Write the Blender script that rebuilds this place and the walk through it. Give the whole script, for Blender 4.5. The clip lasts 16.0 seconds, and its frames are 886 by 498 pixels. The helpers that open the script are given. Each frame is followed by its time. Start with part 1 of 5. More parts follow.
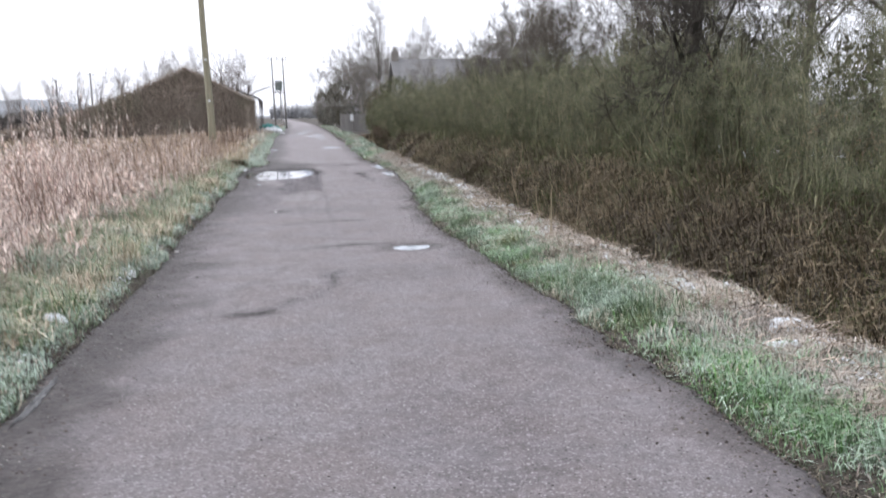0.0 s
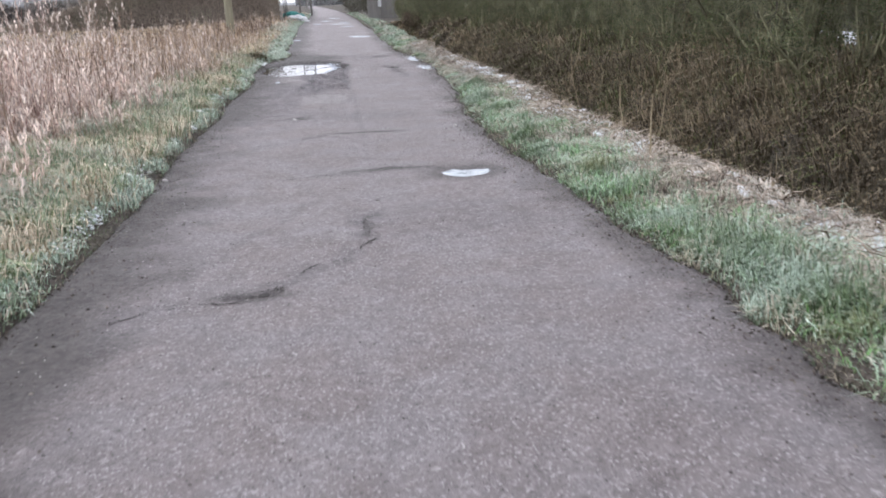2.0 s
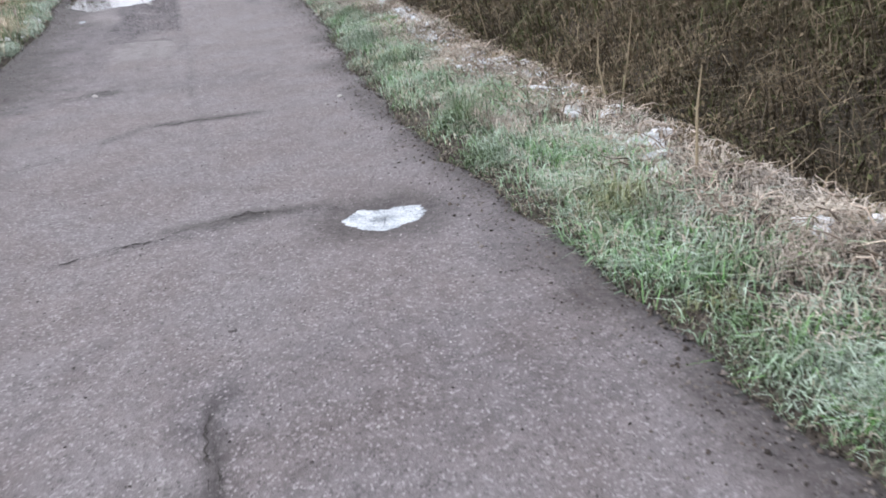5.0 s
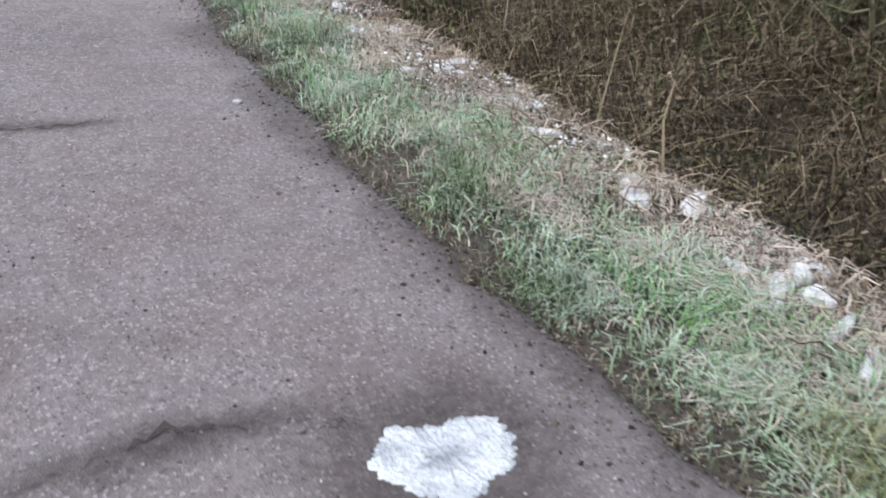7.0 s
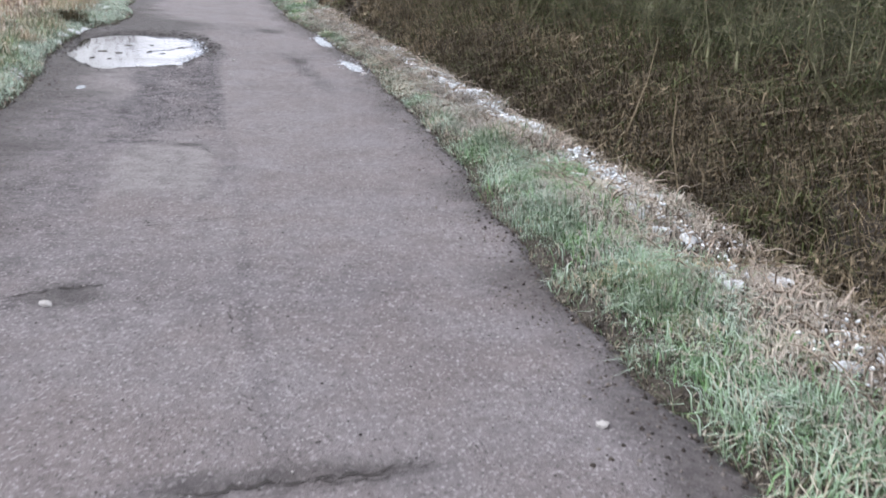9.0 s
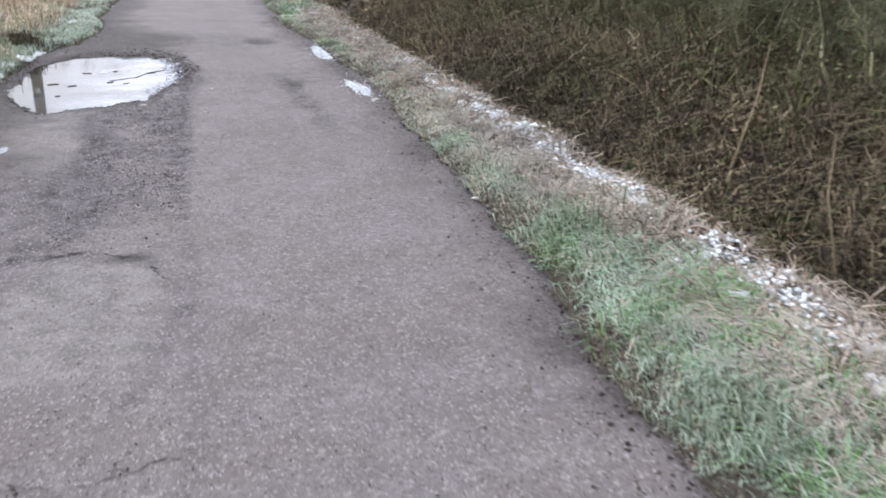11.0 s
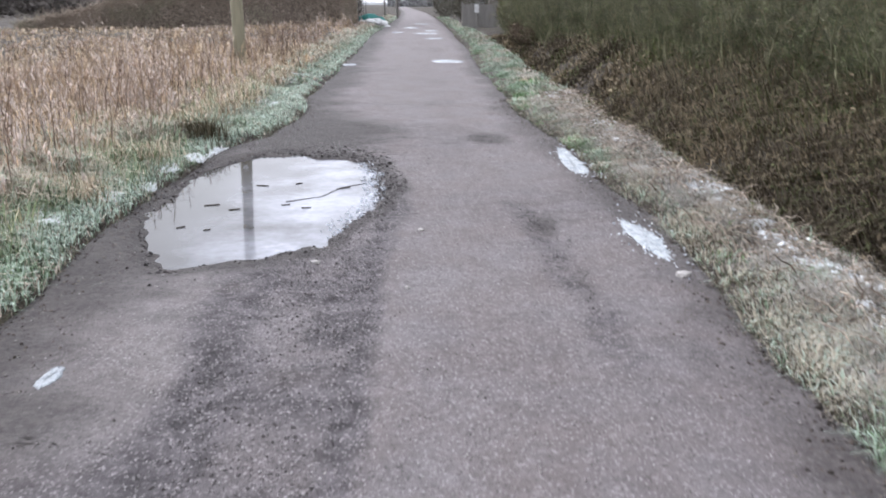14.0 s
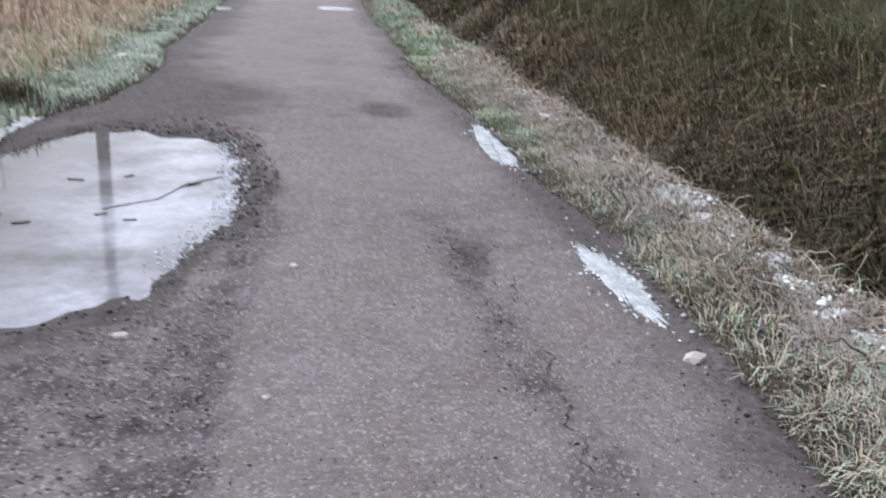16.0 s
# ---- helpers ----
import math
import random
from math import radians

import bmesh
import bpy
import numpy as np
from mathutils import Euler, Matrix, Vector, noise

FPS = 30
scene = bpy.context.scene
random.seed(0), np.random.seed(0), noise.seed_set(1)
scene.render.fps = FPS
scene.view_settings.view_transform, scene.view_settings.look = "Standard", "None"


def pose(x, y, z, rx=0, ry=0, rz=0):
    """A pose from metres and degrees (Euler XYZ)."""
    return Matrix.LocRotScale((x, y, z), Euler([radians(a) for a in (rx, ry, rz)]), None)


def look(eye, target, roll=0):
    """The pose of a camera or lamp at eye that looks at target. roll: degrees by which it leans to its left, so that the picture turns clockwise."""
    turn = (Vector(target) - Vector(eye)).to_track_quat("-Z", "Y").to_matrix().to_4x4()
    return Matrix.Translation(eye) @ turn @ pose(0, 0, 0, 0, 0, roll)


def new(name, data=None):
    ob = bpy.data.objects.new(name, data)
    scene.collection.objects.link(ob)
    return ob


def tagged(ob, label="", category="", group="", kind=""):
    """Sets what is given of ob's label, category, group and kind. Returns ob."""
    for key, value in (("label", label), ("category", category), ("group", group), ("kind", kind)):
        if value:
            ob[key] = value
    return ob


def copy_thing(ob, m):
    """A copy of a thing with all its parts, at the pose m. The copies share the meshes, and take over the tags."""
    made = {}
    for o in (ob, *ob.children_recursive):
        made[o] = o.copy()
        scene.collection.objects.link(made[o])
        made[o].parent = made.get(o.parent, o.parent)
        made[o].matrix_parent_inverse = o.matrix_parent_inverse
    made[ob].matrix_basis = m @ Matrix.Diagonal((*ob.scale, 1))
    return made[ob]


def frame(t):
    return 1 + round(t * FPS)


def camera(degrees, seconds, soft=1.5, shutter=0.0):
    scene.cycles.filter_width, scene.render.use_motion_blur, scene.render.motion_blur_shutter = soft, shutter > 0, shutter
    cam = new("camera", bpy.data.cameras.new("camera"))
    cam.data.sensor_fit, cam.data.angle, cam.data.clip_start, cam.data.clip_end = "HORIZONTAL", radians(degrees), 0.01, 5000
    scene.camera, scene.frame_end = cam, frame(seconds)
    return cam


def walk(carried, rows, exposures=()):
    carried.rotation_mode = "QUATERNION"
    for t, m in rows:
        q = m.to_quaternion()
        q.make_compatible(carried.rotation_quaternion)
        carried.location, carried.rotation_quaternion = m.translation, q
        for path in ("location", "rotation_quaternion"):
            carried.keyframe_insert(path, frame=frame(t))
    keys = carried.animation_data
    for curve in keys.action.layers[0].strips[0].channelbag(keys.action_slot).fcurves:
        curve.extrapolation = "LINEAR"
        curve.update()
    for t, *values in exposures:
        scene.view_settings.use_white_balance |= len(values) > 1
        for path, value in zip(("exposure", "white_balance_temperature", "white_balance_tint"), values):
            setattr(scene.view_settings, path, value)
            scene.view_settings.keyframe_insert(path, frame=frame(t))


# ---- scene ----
# t, x, y, z, turn, tilt, lean
PATH = [
    (0, 0.000, -0.000, 1.484, -8.89, -9.14, -1.37),
    (0.5, 0.076, 0.528, 1.497, -9.91, -13.22, -0.10),
    (1, 0.059, 1.039, 1.523, -11.25, -12.71, -1.04),
    (1.5, 0.094, 1.533, 1.410, -16.77, -16.87, -6.15),
    (2, 0.057, 2.201, 1.453, -6.56, -16.46, -2.29),
    (2.5, 0.077, 2.753, 1.493, -11.02, -16.35, -2.86),
    (3, 0.087, 3.374, 1.472, -8.45, -16.70, -5.77),
    (3.5, 0.132, 3.926, 1.455, -4.52, -17.32, -2.29),
    (4, 0.259, 4.372, 1.498, -14.30, -18.11, -6.05),
    (4.5, 0.327, 4.917, 1.549, -15.01, -20.24, -5.06),
    (4.7, 0.350, 5.140, 1.515, -14.40, -21.62, -5.24),
    (7, 0.120, 8.000, 1.528, -32.60, -28.17, 6.99),
    (7.5, 0.107, 8.343, 1.454, -18.85, -26.59, 2.27),
    (8, 0.039, 8.678, 1.455, -19.36, -20.40, 0.17),
    (8.5, 0.106, 9.302, 1.454, -15.96, -19.60, 0.88),
    (9, 0.154, 9.862, 1.465, -16.03, -19.07, 3.52),
    (9.2, 0.153, 10.001, 1.512, -19.26, -18.77, 1.27),
    (11.3, 0.529, 12.579, 1.536, -12.96, -20.94, -0.38),
    (11.5, 0.557, 12.836, 1.480, -9.24, -21.28, 0.37),
    (12, 0.571, 13.383, 1.556, -10.68, -20.17, -0.86),
    (12.5, 0.596, 13.928, 1.488, -9.89, -19.97, -3.04),
    (13, 0.585, 14.612, 1.464, -2.38, -19.73, 0.06),
    (13.5, 0.526, 15.137, 1.510, -3.36, -17.76, -2.81),
    (14, 0.527, 15.701, 1.524, -1.18, -16.11, -0.06),
    (14.5, 0.511, 16.187, 1.510, -1.40, -12.46, 2.82),
    (15, 0.498, 16.642, 1.500, -7.22, -9.51, -1.33),
    (15.5, 0.533, 17.161, 1.510, -5.70, -13.39, 0.30),
    (16, 0.588, 17.621, 1.438, -9.05, -19.28, 2.49),
]
cam = camera(55.0, 16.0, soft=1.75, shutter=0.35)


def gaze(x, y, z, turn, tilt, lean):
    a, b = radians(turn), radians(tilt)
    ahead = Vector((-math.sin(a) * math.cos(b), math.cos(a) * math.cos(b), math.sin(b)))
    return look((x, y, z), Vector((x, y, z)) + ahead, lean)


walk(cam, [(row[0], gaze(*row[1:])) for row in PATH], exposures=[(0, 0.28, 6120, 13), (9, 0.28, 6120, 13), (11.3, 0.32, 6120, 13), (12.5, 0.33, 6120, 13), (14.5, 0.26, 6120, 13), (16, 0.12, 6120, 13)])

# ---- overcast winter daylight ----
world = bpy.data.worlds.new("overcast_sky")
scene.world = world
world.use_nodes = True
wn, wl = world.node_tree.nodes, world.node_tree.links
sky = wn.new("ShaderNodeTexSky")
sky.sky_type, sky.sun_disc = "NISHITA", False
sky.sun_elevation, sky.sun_rotation = radians(38), radians(-60)
sky.air_density, sky.dust_density, sky.ozone_density = 1.0, 7.0, 0.5
pale = wn.new("ShaderNodeHueSaturation")
pale.inputs["Saturation"].default_value = 0.12
cloud = wn.new("ShaderNodeMixRGB")
cloud.inputs["Fac"].default_value = 0.6
cloud.inputs["Color2"].default_value = (11.5, 11.6, 12.0, 1)
wl.new(sky.outputs[0], pale.inputs["Color"])
wl.new(pale.outputs[0], cloud.inputs["Color1"])
wl.new(cloud.outputs[0], wn["Background"].inputs["Color"])
wn["Background"].inputs["Strength"].default_value = 0.15
sun_data = bpy.data.lights.new("sun", "SUN")
sun_data.energy, sun_data.angle, sun_data.color = 0.6, radians(25), (1.0, 0.97, 0.93)
sun = new("sun", sun_data)
sun.matrix_world = look((-30, 20, 30), (0, 12, 0))
RNG = np.random.default_rng(7)


# ---- materials ----
def material(name, rough=0.85, metal=0.0):
    m = bpy.data.materials.new(name)
    m.use_nodes = True
    m.node_tree.nodes["Principled BSDF"].inputs["Roughness"].default_value = rough
    m.node_tree.nodes["Principled BSDF"].inputs["Metallic"].default_value = metal
    return m


def node(m, kind, **values):
    n = m.node_tree.nodes.new(kind)
    for key, value in values.items():
        n.inputs[key.replace("_", " ")].default_value = value
    return n


def wire(m, a, b):
    m.node_tree.links.new(a, b)


def mix(m, fac, a, b, mode="MIX"):
    n = m.node_tree.nodes.new("ShaderNodeMixRGB")
    n.blend_type = mode
    for socket, value in (("Fac", fac), ("Color1", a), ("Color2", b)):
        if isinstance(value, bpy.types.NodeSocket):
            wire(m, value, n.inputs[socket])
        elif isinstance(value, (int, float)):
            n.inputs[socket].default_value = value
        else:
            n.inputs[socket].default_value = (*value, 1)
    return n.outputs[0]


def place(m):
    return node(m, "ShaderNodeNewGeometry").outputs["Position"]


def grain(m, scale, detail=4, low=0.35, high=0.65, kind="noise", rough=0.6, stretch=None):
    """A 0 to 1 pattern in metres of the world."""
    where = place(m)
    if stretch:
        mp = node(m, "ShaderNodeMapping", Scale=stretch)
        wire(m, where, mp.inputs["Vector"])
        where = mp.outputs[0]
    if kind == "noise":
        n = node(m, "ShaderNodeTexNoise", Scale=scale, Detail=detail, Roughness=rough)
        out = n.outputs["Fac"]
    else:
        n = node(m, "ShaderNodeTexVoronoi", Scale=scale)
        out = n.outputs["Color" if kind == "cell" else "Distance"]
    wire(m, where, n.inputs["Vector"])
    r = node(m, "ShaderNodeMapRange", From_Min=low, From_Max=high)
    wire(m, out, r.inputs["Value"])
    return r.outputs[0]


def bump(m, height, strength=0.4, distance=0.01):
    b = node(m, "ShaderNodeBump", Strength=strength, Distance=distance)
    wire(m, height, b.inputs["Height"])
    wire(m, b.outputs[0], m.node_tree.nodes["Principled BSDF"].inputs["Normal"])


def paint(m, colour, rough=None):
    p = m.node_tree.nodes["Principled BSDF"]
    wire(m, colour, p.inputs["Base Color"])
    if rough is not None:
        wire(m, rough, p.inputs["Roughness"])
    return m


def surface(name, dark, light, scale=3.0, fine=40.0, rough=0.85, relief=0.3, depth=0.01, metal=0.0, stretch=None):
    """A material with stains and grain between two colours."""
    m = material(name, rough, metal)
    broad, small = grain(m, scale, 5, stretch=stretch), grain(m, fine, 3, 0.3, 0.7, stretch=stretch)
    c = mix(m, broad, dark, light)
    c = mix(m, 0.45, c, mix(m, small, dark, light))
    bump(m, small, relief, depth)
    return paint(m, c)


def tinted(name, rough=0.8, spread=0.6):
    """Plants: each blade, leaf or twig carries its own colour, and varies piece by piece."""
    m = material(name, rough)
    a = m.node_tree.nodes.new("ShaderNodeAttribute")
    a.attribute_name = "tint"
    r = node(m, "ShaderNodeMapRange", To_Min=1 - spread / 2, To_Max=1 + spread / 2)
    wire(m, node(m, "ShaderNodeNewGeometry").outputs["Random Per Island"], r.inputs["Value"])
    s = m.node_tree.nodes.new("ShaderNodeVectorMath")
    s.operation = "SCALE"
    wire(m, a.outputs["Color"], s.inputs[0])
    wire(m, r.outputs[0], s.inputs["Scale"])
    m.node_tree.nodes["Principled BSDF"].inputs["Specular IOR Level"].default_value = 0.2
    return paint(m, s.outputs[0])


def road_material():
    m = material("worn_asphalt", 0.8)
    a = m.node_tree.nodes.new("ShaderNodeAttribute")
    a.attribute_name = "wear"
    split = m.node_tree.nodes.new("ShaderNodeSeparateColor")
    wire(m, a.outputs["Color"], split.inputs[0])
    mud, broken, pale_patch = split.outputs
    chips = grain(m, 105, kind="cell", low=0.0, high=1.0)
    chip_edge = grain(m, 105, kind="distance", low=0.0, high=0.8)
    grit = grain(m, 240, 2, 0.35, 0.65)
    broad, mid = grain(m, 0.8, 5, 0.40, 0.62), grain(m, 6.0, 6, 0.38, 0.62, rough=0.7)
    small = grain(m, 24, 4, 0.38, 0.62)
    streak = grain(m, 1.3, 4, 0.35, 0.68, stretch=(2.2, 0.3, 1))
    worn = grain(m, 2.1, 6, 0.50, 0.62, rough=0.7)
    base = mix(m, broad, (0.175, 0.154, 0.158), (0.262, 0.236, 0.243))
    base = mix(m, streak, base, (0.215, 0.188, 0.186))
    base = mix(m, 0.45, base, mix(m, mid, (0.125, 0.109, 0.111), (0.300, 0.272, 0.278)))
    base = mix(m, 0.24, base, mix(m, small, (0.085, 0.075, 0.077), (0.33, 0.305, 0.31)))
    rub = node(m, "ShaderNodeMath")
    rub.operation = "MULTIPLY"
    wire(m, worn, rub.inputs[0])
    rub.inputs[1].default_value = 0.5
    base = mix(m, rub.outputs[0], base, (0.135, 0.116, 0.117))
    hue = grain(m, 1.6, 5, 0.40, 0.60, rough=0.65)
    base = mix(m, 0.40, base, mix(m, hue, (0.185, 0.154, 0.148), (0.206, 0.192, 0.200)))
    base = mix(m, pale_patch, base, mix(m, mid, (0.178, 0.164, 0.163), (0.275, 0.254, 0.252)))
    base = mix(m, broken, base, mix(m, mid, (0.040, 0.035, 0.038), (0.165, 0.148, 0.158)))
    stone_range = node(m, "ShaderNodeMapRange", From_Min=0.70, From_Max=0.90)
    wire(m, chips, stone_range.inputs["Value"])
    stony = node(m, "ShaderNodeMath")
    stony.operation = "MULTIPLY"
    wire(m, stone_range.outputs[0], stony.inputs[0])
    stony.inputs[1].default_value = 0.75
    base = mix(m, stony.outputs[0], base, (0.42, 0.39, 0.395))
    big = grain(m, 42, kind="cell", low=0.91, high=0.97)
    big_stone = node(m, "ShaderNodeMath")
    big_stone.operation = "MULTIPLY"
    wire(m, big, big_stone.inputs[0])
    big_stone.inputs[1].default_value = 0.42
    base = mix(m, big_stone.outputs[0], base, (0.46, 0.425, 0.42))
    pit_range = node(m, "ShaderNodeMapRange", From_Min=0.22, From_Max=0.08)
    wire(m, chips, pit_range.inputs["Value"])
    pit = node(m, "ShaderNodeMath")
    pit.operation = "MULTIPLY"
    wire(m, pit_range.outputs[0], pit.inputs[0])
    pit.inputs[1].default_value = 0.65
    base = mix(m, pit.outputs[0], base, (0.055, 0.048, 0.05))
    base = mix(m, 0.6, base, mix(m, grit, (0.5, 0.49, 0.5), (1.4, 1.4, 1.4)), "MULTIPLY")
    muddy = mix(m, mid, (0.022, 0.018, 0.018), (0.070, 0.059, 0.057))
    muddy = mix(m, 0.3, muddy, mix(m, small, (0.012, 0.010, 0.010), (0.11, 0.095, 0.09)))
    base = mix(m, mud, base, muddy)
    m.node_tree.nodes["Principled BSDF"].inputs["Specular IOR Level"].default_value = 0.42
    wet = node(m, "ShaderNodeMapRange", To_Min=0.74, To_Max=0.62)
    wire(m, mud, wet.inputs["Value"])
    h = mix(m, 0.5, chip_edge, grit)
    h = mix(m, 0.4, h, small)
    bump(m, h, 0.9, 0.010)
    return paint(m, base, wet.outputs[0])


def water_material():
    """Standing water, part of it under a skin of milky ice; darker left for reflections."""
    m = material("puddle_water", 0.03)
    icy = grain(m, 1.4, 5, 0.28, 0.60)
    fine = grain(m, 16, 4, 0.3, 0.7)
    across = node(m, "ShaderNodeSeparateXYZ")
    wire(m, place(m), across.inputs[0])
    # clear ice towards the left, its dark colour also standing for reflected weeds
    skin = node(m, "ShaderNodeMapRange", From_Min=-1.40, From_Max=-0.40)
    wire(m, across.outputs[0], skin.inputs["Value"])
    held = node(m, "ShaderNodeMath")
    held.operation = "MULTIPLY"
    wire(m, icy, held.inputs[0])
    wire(m, skin.outputs[0], held.inputs[1])
    icy = held.outputs[0]
    c = mix(m, icy, (0.040, 0.038, 0.038), mix(m, fine, (0.31, 0.32, 0.37), (0.44, 0.455, 0.52)))
    r = node(m, "ShaderNodeMapRange", To_Min=0.02, To_Max=0.09)
    wire(m, icy, r.inputs["Value"])
    p = m.node_tree.nodes["Principled BSDF"]
    p.inputs["IOR"].default_value = 1.33
    bump(m, fine, 0.03, 0.002)
    return paint(m, c, r.outputs[0])


ASPHALT = road_material()
WATER = water_material()
CREEPER = tinted("dead_creeper", 0.9, 0.22)
CRACK = surface("crack_dirt", (0.018, 0.015, 0.014), (0.055, 0.047, 0.044), 9, 80)
MUD = surface("ground_soil", (0.030, 0.025, 0.021), (0.090, 0.074, 0.060), 1.3, 22, 0.9, 0.8, 0.03)
turf = grain(MUD, 0.35, 5, 0.50, 0.68)
MUD_BASE = MUD.node_tree.nodes["Principled BSDF"].inputs["Base Color"]
paint(MUD, mix(MUD, turf, MUD_BASE.links[0].from_socket, mix(MUD, grain(MUD, 30, 3), (0.045, 0.045, 0.028), (0.115, 0.100, 0.066))))
ICE = surface("white_ice", (0.27, 0.31, 0.35), (0.72, 0.76, 0.80), 11, 60, 0.22, 0.6, 0.012)
SNOW = surface("old_snow", (0.62, 0.65, 0.68), (0.88, 0.90, 0.93), 6, 60, 0.7, 0.6, 0.012)
STONE = surface("grey_stone", (0.10, 0.092, 0.092), (0.33, 0.30, 0.30), 14, 90, 0.85, 0.6, 0.006)
PALE_STONE = surface("pale_stone", (0.33, 0.31, 0.30), (0.60, 0.58, 0.56), 14, 90, 0.8, 0.5, 0.005)
GRASS = tinted("frosted_grass", 0.75)
TWIG = tinted("twigs_and_leaves", 0.85)
BARK = surface("bark", (0.040, 0.033, 0.025), (0.125, 0.108, 0.082), 3, 30, 0.9, 0.9, 0.02, stretch=(1, 1, 0.25))
POLE_WOOD = surface("weathered_pole_wood", (0.175, 0.162, 0.110), (0.34, 0.315, 0.228), 2.5, 26, 0.85, 0.6, 0.01, stretch=(1, 1, 0.08))
# wood greyed and lightened in its colour to stand for haze on far poles
HAZED_POLE = surface("hazed_pole_wood", (0.17, 0.162, 0.152), (0.29, 0.278, 0.265), 2.5, 26, 0.85, 0.5, 0.01, stretch=(1, 1, 0.1))
RUST = surface("rusted_sheet", (0.15, 0.121, 0.101), (0.25, 0.207, 0.173), 0.8, 14, 0.85, 0.5, 0.02)
STEEL = surface("dull_steel", (0.05, 0.047, 0.045), (0.12, 0.11, 0.105), 3, 40, 0.6, 0.3, 0.004, 0.3)
GREY_PAINT = surface("grey_green_paint", (0.20, 0.235, 0.215), (0.30, 0.335, 0.31), 3, 40, 0.6, 0.2, 0.004)
SLATE = surface("grey_roof_slate", (0.12, 0.118, 0.118), (0.22, 0.216, 0.215), 1.2, 10, 0.7, 0.4, 0.02)
BRICK = surface("dull_brick", (0.15, 0.135, 0.12), (0.26, 0.238, 0.215), 2, 18, 0.9, 0.5, 0.01)
PLASTIC = surface("white_sacking", (0.55, 0.56, 0.57), (0.82, 0.83, 0.84), 5, 30, 0.6, 0.4, 0.02)
TEAL = surface("teal_netting", (0.02, 0.13, 0.12), (0.06, 0.28, 0.25), 8, 40, 0.7, 0.6, 0.02)
# blue-grey aerial haze is painted straight into the hill colour
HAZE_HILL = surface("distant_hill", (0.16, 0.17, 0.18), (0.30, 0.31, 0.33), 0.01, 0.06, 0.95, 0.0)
PORCELAIN = surface("brown_porcelain", (0.09, 0.05, 0.035), (0.16, 0.09, 0.06), 6, 30, 0.3, 0.1, 0.002)


# ---- mesh helpers ----
def arrays(name, co, faces_flat, sizes, mat, tint=None, smooth=False, attribute="tint"):
    me = bpy.data.meshes.new(name)
    sizes = np.asarray(sizes, np.int32)
    me.vertices.add(len(co))
    me.vertices.foreach_set("co", np.ascontiguousarray(co, np.float32).ravel())
    me.loops.add(len(faces_flat))
    me.loops.foreach_set("vertex_index", np.asarray(faces_flat, np.int32))
    me.polygons.add(len(sizes))
    me.polygons.foreach_set("loop_start", np.r_[0, np.cumsum(sizes)[:-1]].astype(np.int32))
    if smooth:
        me.polygons.foreach_set("use_smooth", np.ones(len(sizes), bool))
    me.update(calc_edges=True)
    if tint is not None:
        layer = me.color_attributes.new(attribute, "FLOAT_COLOR", "POINT")
        layer.data.foreach_set("color", np.c_[tint, np.ones(len(tint))].astype(np.float32).ravel())
    me.materials.append(mat)
    return me


def grid_faces(rows, cols):
    i = np.arange((rows - 1) * cols).reshape(rows - 1, cols)[:, :-1].ravel()
    return np.stack([i, i + 1, i + cols + 1, i + cols], 1).ravel(), np.full(len(i), 4)


def blades(base, height, heading, lean, width, colour, tip):
    """Curved blades of two faces each. Arrays: base (n,3), height, heading, lean, width (n), colour and tip colour (n,3)."""
    n = len(base)
    side = np.c_[-np.sin(heading), np.cos(heading), np.zeros(n)] * width[:, None] * 0.5
    out = np.c_[np.cos(heading), np.sin(heading), np.zeros(n)]
    up = np.array([0, 0, 1.0])
    mid = base + up * (height * 0.62)[:, None] + out * (lean * height * 0.30)[:, None]
    end = base + up * (height * np.clip(1 - 0.35 * lean, 0.25, 1))[:, None] + out * (lean * height)[:, None]
    co = np.stack([base - side, base + side, mid + side * 0.7, mid - side * 0.7, end], 1).reshape(-1, 3)
    k = np.arange(n)[:, None] * 5
    faces = np.concatenate([k + [0, 1, 2, 3], k + [3, 2, 4]], 1).ravel()
    sizes = np.tile([4, 3], n)
    tint = np.stack([colour, colour, colour * 0.5 + tip * 0.5, colour * 0.5 + tip * 0.5, tip], 1).reshape(-1, 3)
    return co, faces, sizes, tint


def sticks(p0, p1, r0, r1, colour, sides=3):
    """Straight tapered twigs. p0, p1 (n,3); r0, r1 (n); colour (n,3)."""
    n = len(p0)
    d = p1 - p0
    d = d / (np.linalg.norm(d, axis=1, keepdims=True) + 1e-9)
    ref = np.where(np.abs(d[:, 2:3]) > 0.9, [[1.0, 0, 0]], [[0, 0, 1.0]])
    a = np.cross(d, ref)
    a /= np.linalg.norm(a, axis=1, keepdims=True) + 1e-9
    b = np.cross(d, a)
    rings = []
    for p, r in ((p0, r0), (p1, r1)):
        for s in range(sides):
            w = 2 * math.pi * s / sides
            rings.append(p + (a * math.cos(w) + b * math.sin(w)) * r[:, None])
    co = np.stack(rings, 1).reshape(-1, 3)
    k = np.arange(n)[:, None] * 2 * sides
    quads = [k + [s, (s + 1) % sides, sides + (s + 1) % sides, sides + s] for s in range(sides)]
    return co, np.concatenate(quads, 1).ravel(), np.full(n * sides, 4), np.repeat(colour, 2 * sides, 0)


